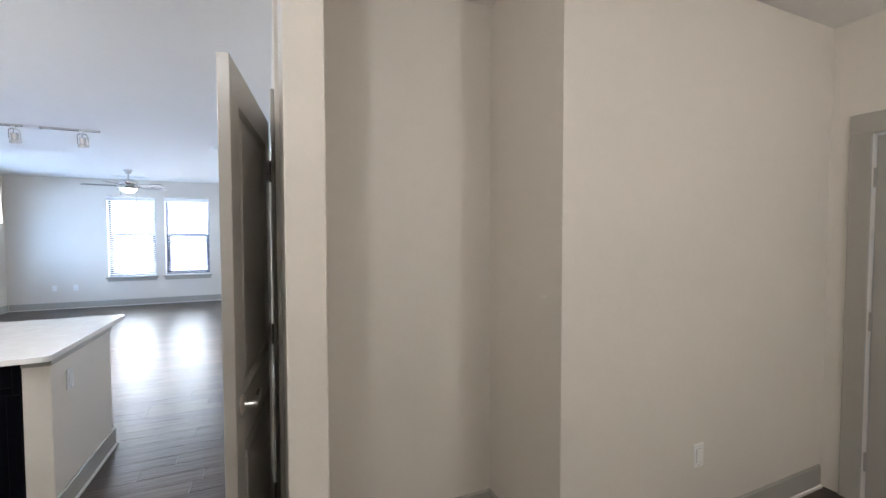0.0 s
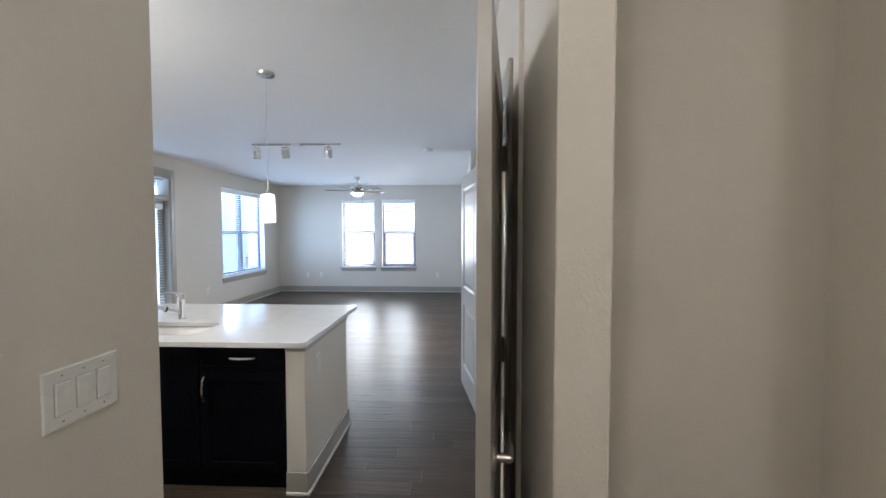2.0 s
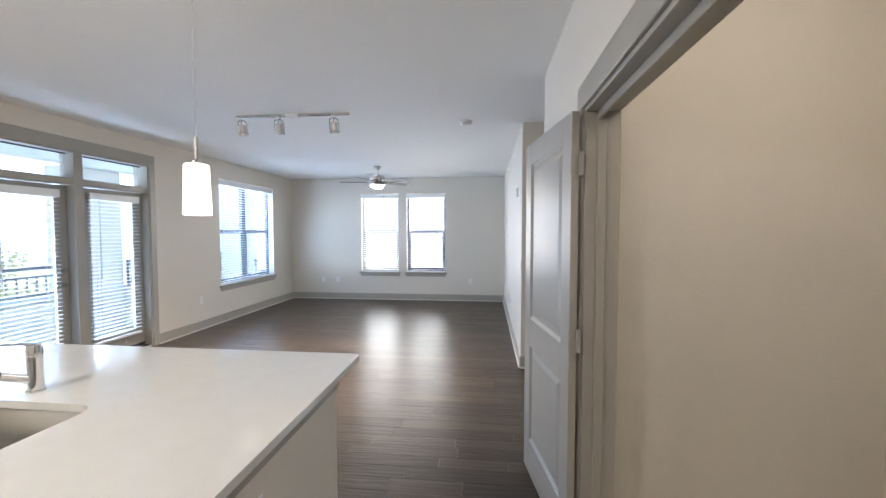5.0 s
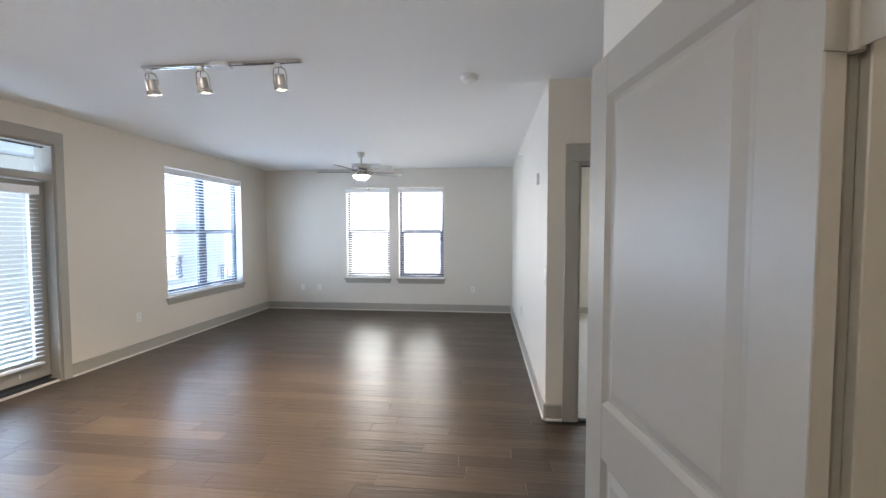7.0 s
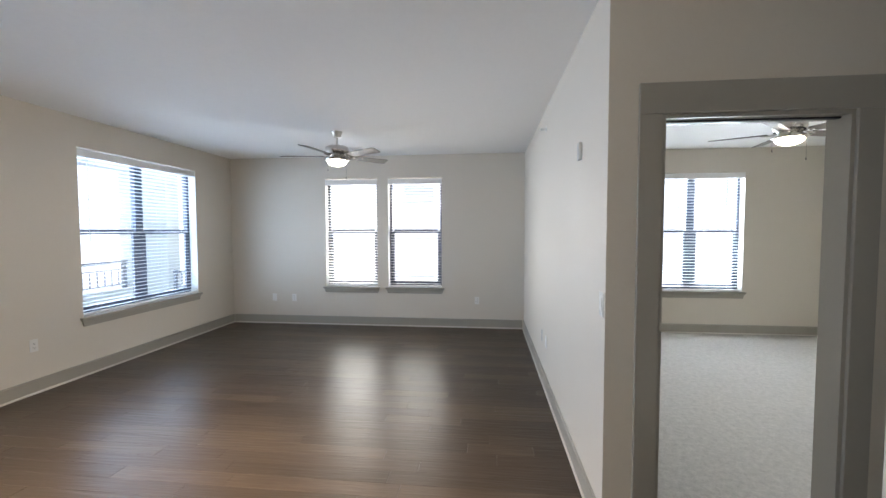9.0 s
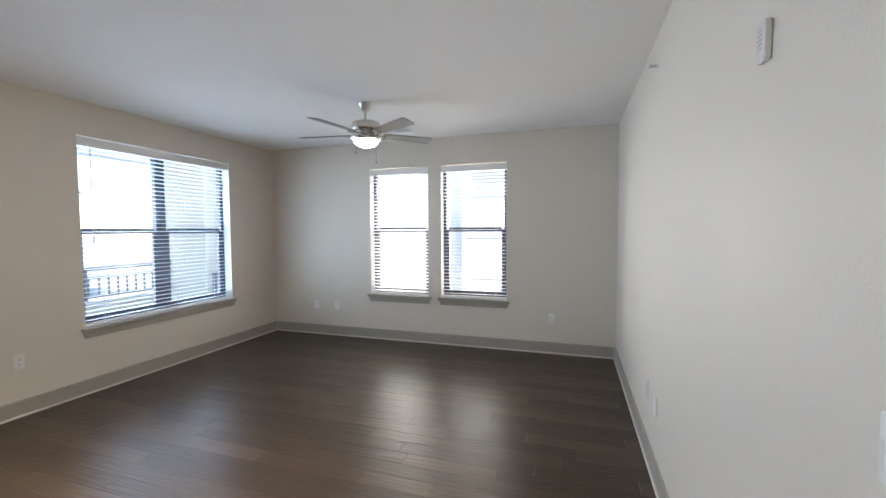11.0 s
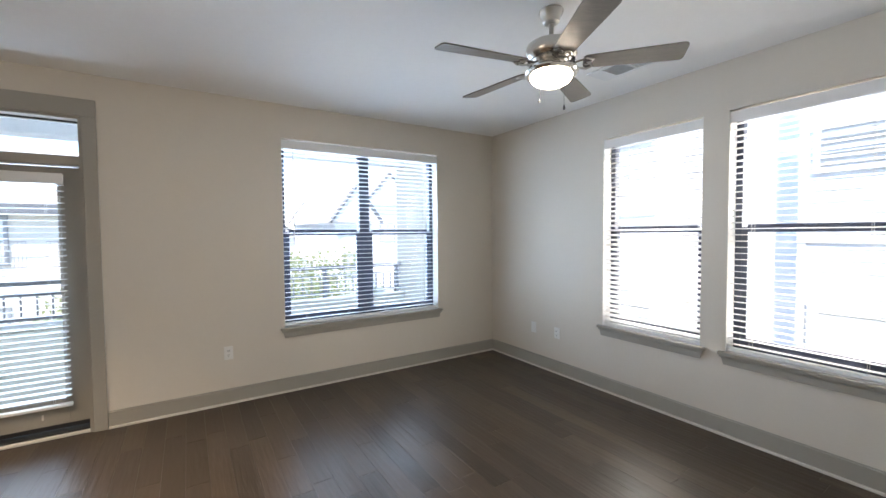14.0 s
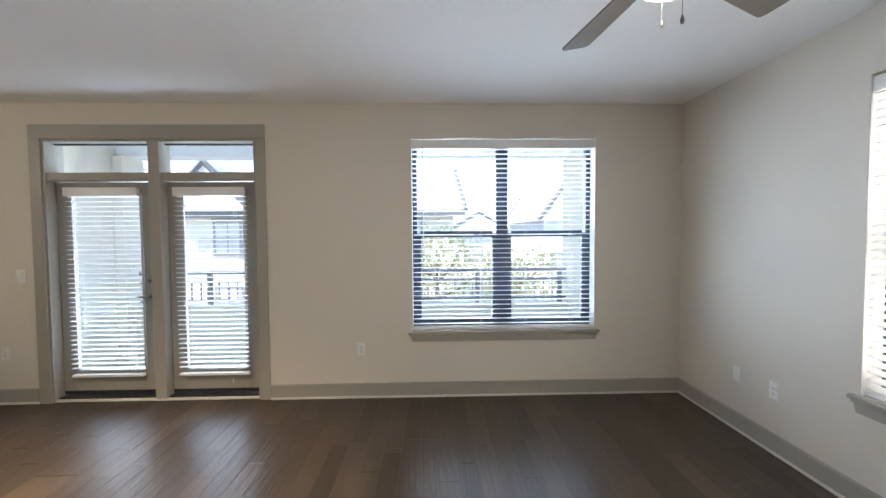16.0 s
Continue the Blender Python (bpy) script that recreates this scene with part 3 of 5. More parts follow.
def window(name, axis, face, out, hole, mullion, label):
    """A dark single-hung window set back in a plastered opening, with sill and apron."""
    f = along(axis, face, out)
    u0, u1, z0, z1 = hole
    w = thing(name, label, "window")
    w["kind"] = "structure"
    D0, D1 = 0.115, 0.175
    fr = part("window_frame", box(B(), 0, 0.001, 0, 0.001, 0, 0.001), BRONZE, w, "dark bronze frame")
    bm = B()
    ubox(bm, f, u0, u0 + 0.045, D0, D1, z0, z1, 0.002)
    ubox(bm, f, u1 - 0.045, u1, D0, D1, z0, z1, 0.002)
    ubox(bm, f, u0 + 0.045, u1 - 0.045, D0, D1, z1 - 0.045, z1, 0.002)
    ubox(bm, f, u0 + 0.045, u1 - 0.045, D0, D1, z0, z0 + 0.06, 0.002)
    bays = [(u0 + 0.045, u1 - 0.045)]
    if mullion:
        mid = (u0 + u1) / 2 + 0.0
        ubox(bm, f, mid - 0.055, mid + 0.055, D0, D1, z0 + 0.06, z1 - 0.045, 0.002)
        bays = [(u0 + 0.045, mid - 0.055), (mid + 0.055, u1 - 0.045)]
    bm.to_mesh(fr.data)
    bm.free()
    zm = 1.51
    for a, b in bays:
        s = part("lower_sash", ubox(ubox(ubox(ubox(B(), f, a, a + 0.035, D0 + 0.004, D0 + 0.03, z0 + 0.06, zm), f, b - 0.035, b, D0 + 0.004, D0 + 0.03, z0 + 0.06, zm), f, a + 0.035, b - 0.035, D0 + 0.004, D0 + 0.03, z0 + 0.06, z0 + 0.105), f, a + 0.035, b - 0.035, D0 - 0.004, D0 + 0.03, zm - 0.035, zm + 0.02), BRONZE, w, "dark bronze sash")
        part("lock", ubox(B(), f, (a + b) / 2 - 0.03, (a + b) / 2 + 0.03, D0 - 0.02, D0 - 0.004, zm + 0.0, zm + 0.018, 0.004), BRONZE, s)
        p1 = part("pane", ubox(B(), f, a + 0.035, b - 0.035, D0 + 0.014, D0 + 0.018, z0 + 0.105, zm - 0.035), GLASS, w)
        p2 = part("pane", ubox(B(), f, a, b, D0 + 0.038, D0 + 0.042, zm + 0.02, z1 - 0.045), GLASS, w)
        p1.visible_shadow = p2.visible_shadow = False
    # White lining puts daylight brightness on reveals that share the wall paint.
    for ua in (u0, u1 - 0.003):
        part("reveal", ubox(B(), f, ua, ua + 0.003, 0.002, 0.114, z0 + 0.013, z1 - 0.003), WHITE, w, "reveal lining whitened for daylight")
    part("window_sill", ubox(B(), f, u0 - 0.04, u1 + 0.04, -0.038, 0.0, z0 - 0.012, z0 + 0.012, 0.004), TRIM, w, "greige painted sill")
    part("window_sill", ubox(B(), f, u0 + 0.002, u1 - 0.002, 0.0, 0.115, z0 + 0.001, z0 + 0.012), WHITE, w, "pale inner sill")
    bm = ubox(B(), f, u0 - 0.025, u1 + 0.025, -0.016, 0.0, z0 - 0.082, z0 - 0.012)
    mid_u = (u0 + u1) / 2
    for vt in bm.verts:
        if vt.co.z < z0 - 0.05:
            k = 0 if axis == "x" else 1
            vt.co[k] += 0.02 if vt.co[k] < mid_u else -0.02
    part("apron", bm, TRIM, w, "greige apron board with tapered ends")
    part("stool_mould", ubox(B(), f, u0 - 0.032, u1 + 0.032, -0.025, -0.016, z0 - 0.03, z0 - 0.012, 0.005), TRIM, w)
    return w


def blind(name, axis, face, out, u0, u1, z0, z1, d, tilt, label, group, wand=True, valance=0.078, pitch=0.0435):
    """A lowered white slatted blind hung at depth d, every slat a piece of its own."""
    f = along(axis, face, out)
    b = thing(name, label, "blind", (0, 0, 0), group)
    part("valance", ubox(B(), f, u0 - 0.002, u1 + 0.002, d - 0.034, d - 0.026, z1 - valance, z1, 0.002), WHITE, b)
    part("headrail", ubox(B(), f, u0 + 0.004, u1 - 0.004, d - 0.025, d + 0.025, z1 - 0.055, z1 - 0.006, 0.002), WHITE, b)
    part("bottom_rail", ubox(B(), f, u0 + 0.002, u1 - 0.002, d - 0.024, d + 0.024, z0, z0 + 0.024, 0.004), WHITE, b)
    length, half = u1 - u0 - 0.008, 0.0245
    bm = B()
    prof = [(-half, -0.0015), (-half * 0.5, 0.0008), (0, 0.0016), (half * 0.5, 0.0008), (half, -0.0015)]
    rows = []
    for uu in (-length / 2, length / 2):
        for off in (0.0012, -0.0012):
            rows.append([bm.verts.new((uu, y, z + off)) for y, z in prof])
    a, a2, c, c2 = rows
    for i in range(4):
        bm.faces.new((a[i], a[i + 1], c[i + 1], c[i]))
        bm.faces.new((a2[i], c2[i], c2[i + 1], a2[i + 1]))
        bm.faces.new((a[i], a2[i], a2[i + 1], a[i + 1]))
        bm.faces.new((c[i], c[i + 1], c2[i + 1], c2[i]))
    bm.faces.new((a[0], c[0], c2[0], a2[0]))
    bm.faces.new((a[4], a2[4], c2[4], c[4]))
    rz = 0 if axis == "x" else 90
    top, low = z1 - valance - 0.004, z0 + 0.05
    count = int((top - low) / pitch) + 1
    first = None
    rs = random.Random(len(name) + int(u0 * 100))
    for i in range(count):
        p = f((u0 + u1) / 2, d, top - i * pitch)
        m = pose(p.x, p.y, p.z, 0, 0, rz) @ pose(0, 0, 0, tilt * out * (1 if axis == "x" else -1) + rs.uniform(-2.0, 2.0), rs.uniform(-0.12, 0.12), 0)
        if first is None:
            first = part("slat", bm, SLAT, b)
            first.matrix_basis = m
        else:
            share(first, "slat", m)
    n = 2 if u1 - u0 < 1.0 else 4
    for k in range(n):
        uu = u0 + (u1 - u0) * ((k + 0.5) / n if n > 2 else (0.16, 0.84)[k])
        bm = B()
        for dd in (-0.026, 0.026):
            q = f(uu, d + dd, 0)
            box(bm, q.x - 0.0012, q.x + 0.0012, q.y - 0.0012, q.y + 0.0012, z0 + 0.02, z1 - 0.05)
        part("ladder_cord", bm, CORD, b)
    if wand:
        q = f(u0 + 0.10 if wand > 0 else u1 - 0.10, d - 0.042, 0)
        part("tilt_wand", tube(B(), [(q.x, q.y, z1 - 0.07), (q.x, q.y, z1 - 0.62 * (z1 - z0) * 0.8), (q.x, q.y, z1 - 0.56 * (z1 - z0))], [0.004, 0.0045, 0.0055], 8), CORD, b, "clear tilt wand")
    return b


window("window_1", "y", XL, -1, WIN_L, True, "dark-framed twin window with greige sill")
window("window_2", "x", YF, 1, WIN_F1, False, "dark-framed single-hung window with greige sill")
window("window_3", "x", YF, 1, WIN_F2, False, "dark-framed single-hung window with greige sill")
window("window_4", "x", YF, 1, WIN_B, True, "dark-framed bedroom window with greige sill")
blind("window_blind", "y", XL, -1, WIN_L[0] + 0.004, WIN_L[1] - 0.004, 0.622, 2.364, 0.042, -4, "wide white slatted blind lowered with open slats", "window blinds")
blind("window_blind", "x", YF, 1, WIN_F1[0] + 0.004, WIN_F1[1] - 0.004, 0.622, 2.321, 0.042, 20, "white slatted blind lowered, slats tilted", "window blinds", 0)
blind("window_blind", "x", YF, 1, WIN_F2[0] + 0.004, WIN_F2[1] - 0.004, 0.622, 2.321, 0.042, -3, "white slatted blind lowered with open slats", "window blinds", 0)
blind("window_blind", "x", YF, 1, WIN_B[0] + 0.004, WIN_B[1] - 0.004, 0.622, 2.336, 0.042, 4, "white slatted blind lowered in the bedroom", "window blinds", 0)


# ---- balcony doors ----
def balcony_doors():
    f = along("y", XL, -1)
    w = thing("door_1", "greige double balcony doors under a glazed transom", "door")
    w["kind"] = "structure"
    y0, y1, _, z1 = DOOR_L
    part("jamb_casing", ubox(B(), f, y0 - 0.10, y0, -0.018, 0, 0, 2.365, 0.003), TRIM, w)
    part("jamb_casing", ubox(B(), f, y1, y1 + 0.085, -0.018, 0, 0, 2.365, 0.003), TRIM, w)
    part("head_casing", ubox(B(), f, y0 - 0.10, y1 + 0.085, -0.018, 0, 2.365, 2.492, 0.003), TRIM, w)
    part("jamb_lining", ubox(B(), f, y0, y0 + 0.022, -0.004, 0.19, 0, z1 - 0.02), TRIM, w)
    part("jamb_lining", ubox(B(), f, y1 - 0.022, y1, -0.004, 0.19, 0, z1 - 0.02), TRIM, w)
    part("head_lining", ubox(B(), f, y0, y1, -0.004, 0.19, z1 - 0.02, z1), TRIM, w)
    ym = 5.765
    part("mullion", ubox(B(), f, ym - 0.05, ym + 0.05, 0.0, 0.17, 0.02, z1 - 0.02, 0.004), TRIM, w)
    part("transom_bar", ubox(B(), f, y0 + 0.022, ym - 0.05, 0.01, 0.17, 2.005, 2.075, 0.004), TRIM, w)
    part("transom_bar", ubox(B(), f, ym + 0.05, y1 - 0.022, 0.01, 0.17, 2.005, 2.075, 0.004), TRIM, w)
    part("threshold", ubox(B(), f, y0 + 0.022, y1 - 0.022, 0.032, 0.19, 0.0, 0.03, 0.004), RUBBER, w, "dark door threshold")
    part("threshold_edge", ubox(B(), f, y0 + 0.022, y1 - 0.022, 0.004, 0.032, 0.0, 0.022, 0.004), SHOE, w, "pale threshold edge")
    for a, b in ((y0 + 0.022, ym - 0.05), (ym + 0.05, y1 - 0.022)):
        g = part("pane", ubox(B(), f, a, b, 0.115, 0.119, 2.075, z1 - 0.02), GLASS, w)
        g.visible_shadow = False
        part("transom_stop", ubox(ubox(B(), f, a, b, 0.09, 0.115, 2.075, 2.087), f, a, b, 0.09, 0.115, z1 - 0.032, z1 - 0.02), DARKSLOT, w, "dark glazing bead")
    for k, (a, b) in enumerate(((y0 + 0.028, ym - 0.056), (ym + 0.056, y1 - 0.028))):
        lf = part("door_leaf", box(B(), 0, 0.001, 0, 0.001, 0, 0.001), TRIM, w, "greige glazed door leaf")
        bm = B()
        d0, d1, zb, zt, st = 0.095, 0.138, 0.045, 1.998, 0.125
        ubox(bm, f, a, a + st, d0, d1, zb, zt, 0.002)
        ubox(bm, f, b - st, b, d0, d1, zb, zt, 0.002)
        ubox(bm, f, a + st, b - st, d0, d1, zt - 0.125, zt)
        ubox(bm, f, a + st, b - st, d0, d1, zb, 0.27)
        bm.to_mesh(lf.data)
        bm.free()
        g = part("pane", ubox(B(), f, a + st, b - st, 0.114, 0.118, 0.27, zt - 0.125), GLASS, lf)
        g.visible_shadow = False
        part("sweep", ubox(B(), f, a + 0.004, b - 0.004, d0 - 0.006, d0, zb, zb + 0.03), RUBBER, lf, "black door sweep")
        part("glazing_bead", ubox(ubox(ubox(ubox(B(), f, a + st, a + st + 0.015, d0 - 0.008, d0, 0.27, zt - 0.125), f, b - st - 0.015, b - st, d0 - 0.008, d0, 0.27, zt - 0.125), f, a + st, b - st, d0 - 0.008, d0, 0.255, 0.27), f, a + st, b - st, d0 - 0.008, d0, zt - 0.125, zt - 0.11), TRIM, lf)
        # Small pale mark low on the second leaf.
        if k:
            part("mark", ubox(B(), f, 6.362, 6.374, d0 - 0.0015, d0, 0.125, 0.165), SHOE, lf, "small pale mark")
        c = (a + b) / 2
        blind("door_blind", "y", XL, -1, c - 0.325, c + 0.315, 0.215, 1.945, 0.058, -2, "white slatted blind fixed on a glazed door", "door blinds", 1 if k else 1)
        if k == 0:
            q = f(b - 0.06, d0, 0)
            bm = B()
            for zz in (0.95, 1.10):
                lathe(bm, [(0.028, 0), (0.026, 0.012), (0.010, 0.016), (0.010, 0.04)], 20, m=Matrix.Translation((q.x, q.y, zz)) @ Euler((0, radians(90), 0)).to_matrix().to_4x4())
            tube(bm, [(q.x + 0.045, q.y, 0.95), (q.x + 0.05, q.y - 0.05, 0.95), (q.x + 0.046, q.y - 0.105, 0.95)], [0.01, 0.009, 0.008], 10)
            box(bm, q.x + 0.03, q.x + 0.052, q.y - 0.008, q.y + 0.008, 1.085, 1.115, 0.003)
            part("lever_handle", bm, SATIN, lf, "satin nickel lever and deadbolt", True)


balcony_doors()


# ---- island ----
island = thing("kitchen_island", "off-white drywall island base with greige skirting", "kitchen island")
XI, YI = -0.816, 2.672
part("end_wall", box(B(), XI - 0.114, XI, YI, 3.507, 0, 0.862, 0.003), WALL, island)
part("back_wall", box(B(), -4.0, XI - 0.114, 3.39, 3.507, 0, 0.862), WALL, island)
# Greige band along the wall's top, darker than the wall.
part("top_strip", box(B(), XI - 0.114, XI + 0.008, YI - 0.008, 3.515, 0.834, 0.8618, 0.002), TRIM, island, "greige strip under the worktop")
bmk = B()
box(bmk, XI, XI + 0.014, YI - 0.014, 3.521, 0.012, 0.132, 0.003)
box(bmk, XI - 0.114, XI, YI - 0.014, YI, 0.012, 0.132, 0.003)
box(bmk, -4.0, XI, 3.507, 3.521, 0.012, 0.132, 0.003)
part("skirting", bmk, TRIM, island, "greige skirting board")
bmk = B()
box(bmk, XI, XI + 0.024, YI - 0.024, 3.531, 0, 0.019, 0.004)
box(bmk, XI - 0.114, XI, YI - 0.024, YI, 0, 0.019, 0.004)
box(bmk, -4.0, XI, 3.507, 3.531, 0, 0.019, 0.004)
part("shoe_mould", bmk, SHOE, island, "pale shoe moulding")

SINK = (-2.26, -1.55, 2.765, 3.12)
top = tagged(mesh_object("worktop", slab(B(), rounded(-4.0, XI + 0.012, 2.632, 3.812, 0.035), 0.862, 0.892, rounded(*SINK, 0.075, 8)), QUARTZ), "white quartz worktop with a cut-out sink", "worktop")
bv = top.modifiers.new("edge", "BEVEL")
bv.width, bv.segments, bv.limit_method, bv.angle_limit = 0.004, 2, "ANGLE", radians(60)

sink = thing("kitchen_sink", "stainless undermount sink basin in the island", "sink")
bm = B()
o = rounded(SINK[0] - 0.004, SINK[1] + 0.004, SINK[2] - 0.004, SINK[3] + 0.004, 0.079, 8)
inn = [(o, 0.8615), (o, 0.70), (rounded(SINK[0] + 0.016, SINK[1] - 0.016, SINK[2] + 0.016, SINK[3] - 0.016, 0.065, 8), 0.675)]
rings = [[bm.verts.new((x, y, z)) for x, y in lp] for lp, z in inn]
for r0, r1 in zip(rings, rings[1:]):
    for i in range(len(r0)):
        j = (i + 1) % len(r0)
        bm.faces.new((r0[i], r0[j], r1[j], r1[i]))
bm.faces.new(rings[-1])
basin = part("basin", bm, STEEL, sink, smooth=True)
sd = basin.modifiers.new("gauge", "SOLIDIFY")
sd.thickness, sd.offset = 0.003, 1.0
part("drain", lathe(B(), [(0.045, 0.0), (0.045, 0.004), (0.036, 0.005), (0.03, 0.002), (0.0, 0.002)], 24, at=(-1.90, 2.94, 0.676)), CHROME, sink, "chrome drain", True)

fct = thing("kitchen_faucet", "polished chrome pull-out kitchen faucet on the worktop", "faucet", (-1.915, 3.21, 0.892))
part("body", lathe(B(), [(0.030, 0), (0.030, 0.006), (0.025, 0.010), (0.024, 0.12), (0.0255, 0.125), (0.0255, 0.170), (0.022, 0.184), (0.0, 0.188)], 28), CHROME, fct, smooth=True)
part("spout", tube(B(), [(0, 0, 0.045), (-0.022, -0.036, 0.062), (-0.05, -0.09, 0.088), (-0.074, -0.137, 0.112), (-0.088, -0.165, 0.126), (-0.10, -0.19, 0.130), (-0.106, -0.206, 0.118)], [0.019, 0.0165, 0.0165, 0.018, 0.024, 0.027, 0.021], 18), CHROME, fct, smooth=True)
part("spray_ring", tube(B(), [(-0.047, -0.084, 0.0855), (-0.051, -0.092, 0.0892)], 0.0185, 18), BLACKC, fct, "dark joint ring")
part("lever", tube(B(), [(0.004, 0.004, 0.180), (-0.02, -0.03, 0.192), (-0.045, -0.065, 0.198), (-0.066, -0.098, 0.203)], [0.014, 0.010, 0.008, 0.007], 12, 0.6), CHROME, fct, smooth=True)


def pull(ob, x, y, z, vertical, size=0.14):
    """An arched flat bar pull."""
    pts = []
    for i in range(9):
        a = math.pi * i / 8
        s, d = -math.cos(a) * size / 2, math.sin(a) ** 0.8 * 0.032
        pts.append((x, y - d, z + s) if vertical else (x + s, y - d, z))
    part("pull_handle", tube(B(), pts, 0.0075, 8, 1.25 if not vertical else 1.0), NICKEL, ob, "brushed nickel arched pull", True)


def front(ob, nm, x0, x1, y, z0, z1):
    """A shaker front: frame and recessed panel."""
    s = 0.055 if z1 - z0 > 0.25 else 0.03
    d = part(nm, box(B(), x0 + s - 0.004, x1 - s + 0.004, y - 0.012, y - 0.002, z0 + s - 0.004, z1 - s + 0.004), BLACKWOOD, ob)
    for xa, xb in ((x0, x0 + s), (x1 - s, x1)):
        part("stile", box(B(), xa, xb, y - 0.02, y, z0, z1, 0.0015), BLACKWOOD, d)
    for za, zb in ((z0, z0 + s), (z1 - s, z1)):
        part("rail", box(B(), x0 + s, x1 - s, y - 0.02, y, za, zb, 0.001), BLACKWOOD, d)
    return d


def cabinet(x0, x1, drawer, doors, label, sink_top=False):
    c = thing("base_cabinet", label, "cabinet", (0, 0, 0), "island base cabinets")
    yf = 2.706
    bm = B()
    box(bm, x0, x1, yf, 3.388, 0.105, 0.62 if sink_top else 0.860)
    if sink_top:
        box(bm, x0, x1, yf, yf + 0.02, 0.62, 0.860)
    part("body", bm, BLACKWOOD, c)
    part("toe_kick", box(B(), x0, x1, yf + 0.02, yf + 0.04, 0.0, 0.105), BLACKWOOD, c)
    zt = 0.852
    if drawer:
        d = front(c, "drawer_front", x0 + 0.004, x1 - 0.012, yf, 0.706, zt)
        pull(d, (x0 + x1) / 2, yf - 0.02, 0.788, False)
        zt = 0.697
    n = doors
    for i in range(n):
        a, b = x0 + 0.004 + (x1 - x0) * i / n, x0 - 0.004 + (x1 - x0) * (i + 1) / n
        d = front(c, "cabinet_door", a, b - (0.008 if n == 1 else 0), yf, 0.115, zt)
        hx = a + 0.03 if (n == 1 or i == 1) else b - 0.03
        pull(d, hx, yf - 0.02, zt - 0.093 if n == 1 else zt - 0.112, True)


cabinet(-1.447, XI - 0.116, True, 1, "black wooden base cabinet with a drawer above a door")
cabinet(-2.363, -1.451, False, 2, "black wooden sink cabinet with two doors", True)
cabinet(-2.98, -2.367, True, 1, "black wooden base cabinet with a drawer above a door")
cabinet(-4.0, -2.984, False, 2, "black wooden base cabinet with two doors")


# ---- lamps ----
def pendant(x, y):
    p = thing("pendant_lamp", "white glass pendant lamp on a thin cord, lit", "pendant lamp", (x, y, ZC), "pendants over the island")
    part("canopy", lathe(B(), [(0.0, 0), (0.064, 0.0), (0.064, -0.012), (0.058, -0.022), (0.012, -0.024), (0.0, -0.024)], 32), NICKEL, p, "brushed nickel ceiling canopy", True)
    part("cord", tube(B(), [(0, 0, -0.024), (0, 0, -0.78)], 0.0022, 6), CORD, p)
    part("socket", lathe(B(), [(0.0, -0.78), (0.007, -0.78), (0.007, -0.87), (0.02, -0.88), (0.022, -0.90), (0.0, -0.90)], 20), NICKEL, p, "nickel stem", True)
    part("shade", lathe(B(), [(0.0, -0.892), (0.042, -0.892), (0.047, -0.897), (0.054, -1.10), (0.050, -1.103), (0.0, -1.098)], 32), PENDG, p, "glowing white glass shade", True)
    return p


pendant(-2.45, 3.40)
pendant(-1.37, 3.41)


def track_light():
    t = thing("track_light", "ceiling track with three lit nickel spotlights", "track light", (0, 0, 0))
    y, z = 5.76, ZC
    part("rail", box(B(), -2.70, -1.515, y - 0.018, y + 0.018, z - 0.02, z, 0.002), NICKEL, t)
    part("groove", box(B(), -2.69, -1.525, y - 0.005, y + 0.005, z - 0.0215, z - 0.0195), DARKSLOT, t, "dark track groove")
    part("feed_box", box(B(), -2.165, -2.045, y - 0.045, y + 0.045, z - 0.03, z - 0.001, 0.003), WHITE, t, "white feed box")
    for x in (-2.655, -2.262, -1.687):
        h = part("head", lathe(B(), [(0.0, 0.0), (0.030, 0.0), (0.032, -0.006), (0.032, -0.072), (0.046, -0.078), (0.048, -0.082), (0.048, -0.104), (0.043, -0.106), (0.041, -0.098), (0.0, -0.098)], 28), NICKEL, t, "nickel spotlight head", True)
        tilt = pose(x, y + 0.02, z - 0.085, 14, 0, 0)
        h.matrix_basis = tilt
        part("lens", lathe(B(), [(0.0, -0.1005), (0.0405, -0.1005), (0.0405, -0.099), (0.0, -0.099)], 24), BULB, h, "glowing lamp lens")
        bm = B()
        box(bm, x - 0.02, x + 0.02, y - 0.016, y + 0.016, z - 0.045, z - 0.02, 0.003)
        part("adapter", bm, WHITE, t)
        bm = B()
        tube(bm, [(x - 0.047, y + 0.035, z - 0.16), (x - 0.047, y + 0.022, z - 0.085), (x - 0.040, y + 0.012, z - 0.055), (x - 0.02, y, z - 0.046), (x + 0.02, y, z - 0.046), (x + 0.040, y + 0.012, z - 0.055), (x + 0.047, y + 0.022, z - 0.085), (x + 0.047, y + 0.035, z - 0.16)], 0.005, 8)
        part("yoke", bm, NICKEL, t, "nickel yoke", True)
        part("lead", tube(B(), [(x, y + 0.004, z - 0.045), (x + 0.012, y - 0.014, z - 0.065), (x + 0.004, y - 0.006, z - 0.085), (x, y + 0.015, z - 0.09)], 0.0028, 6), BLACKC, t, "black lead")


track_light()


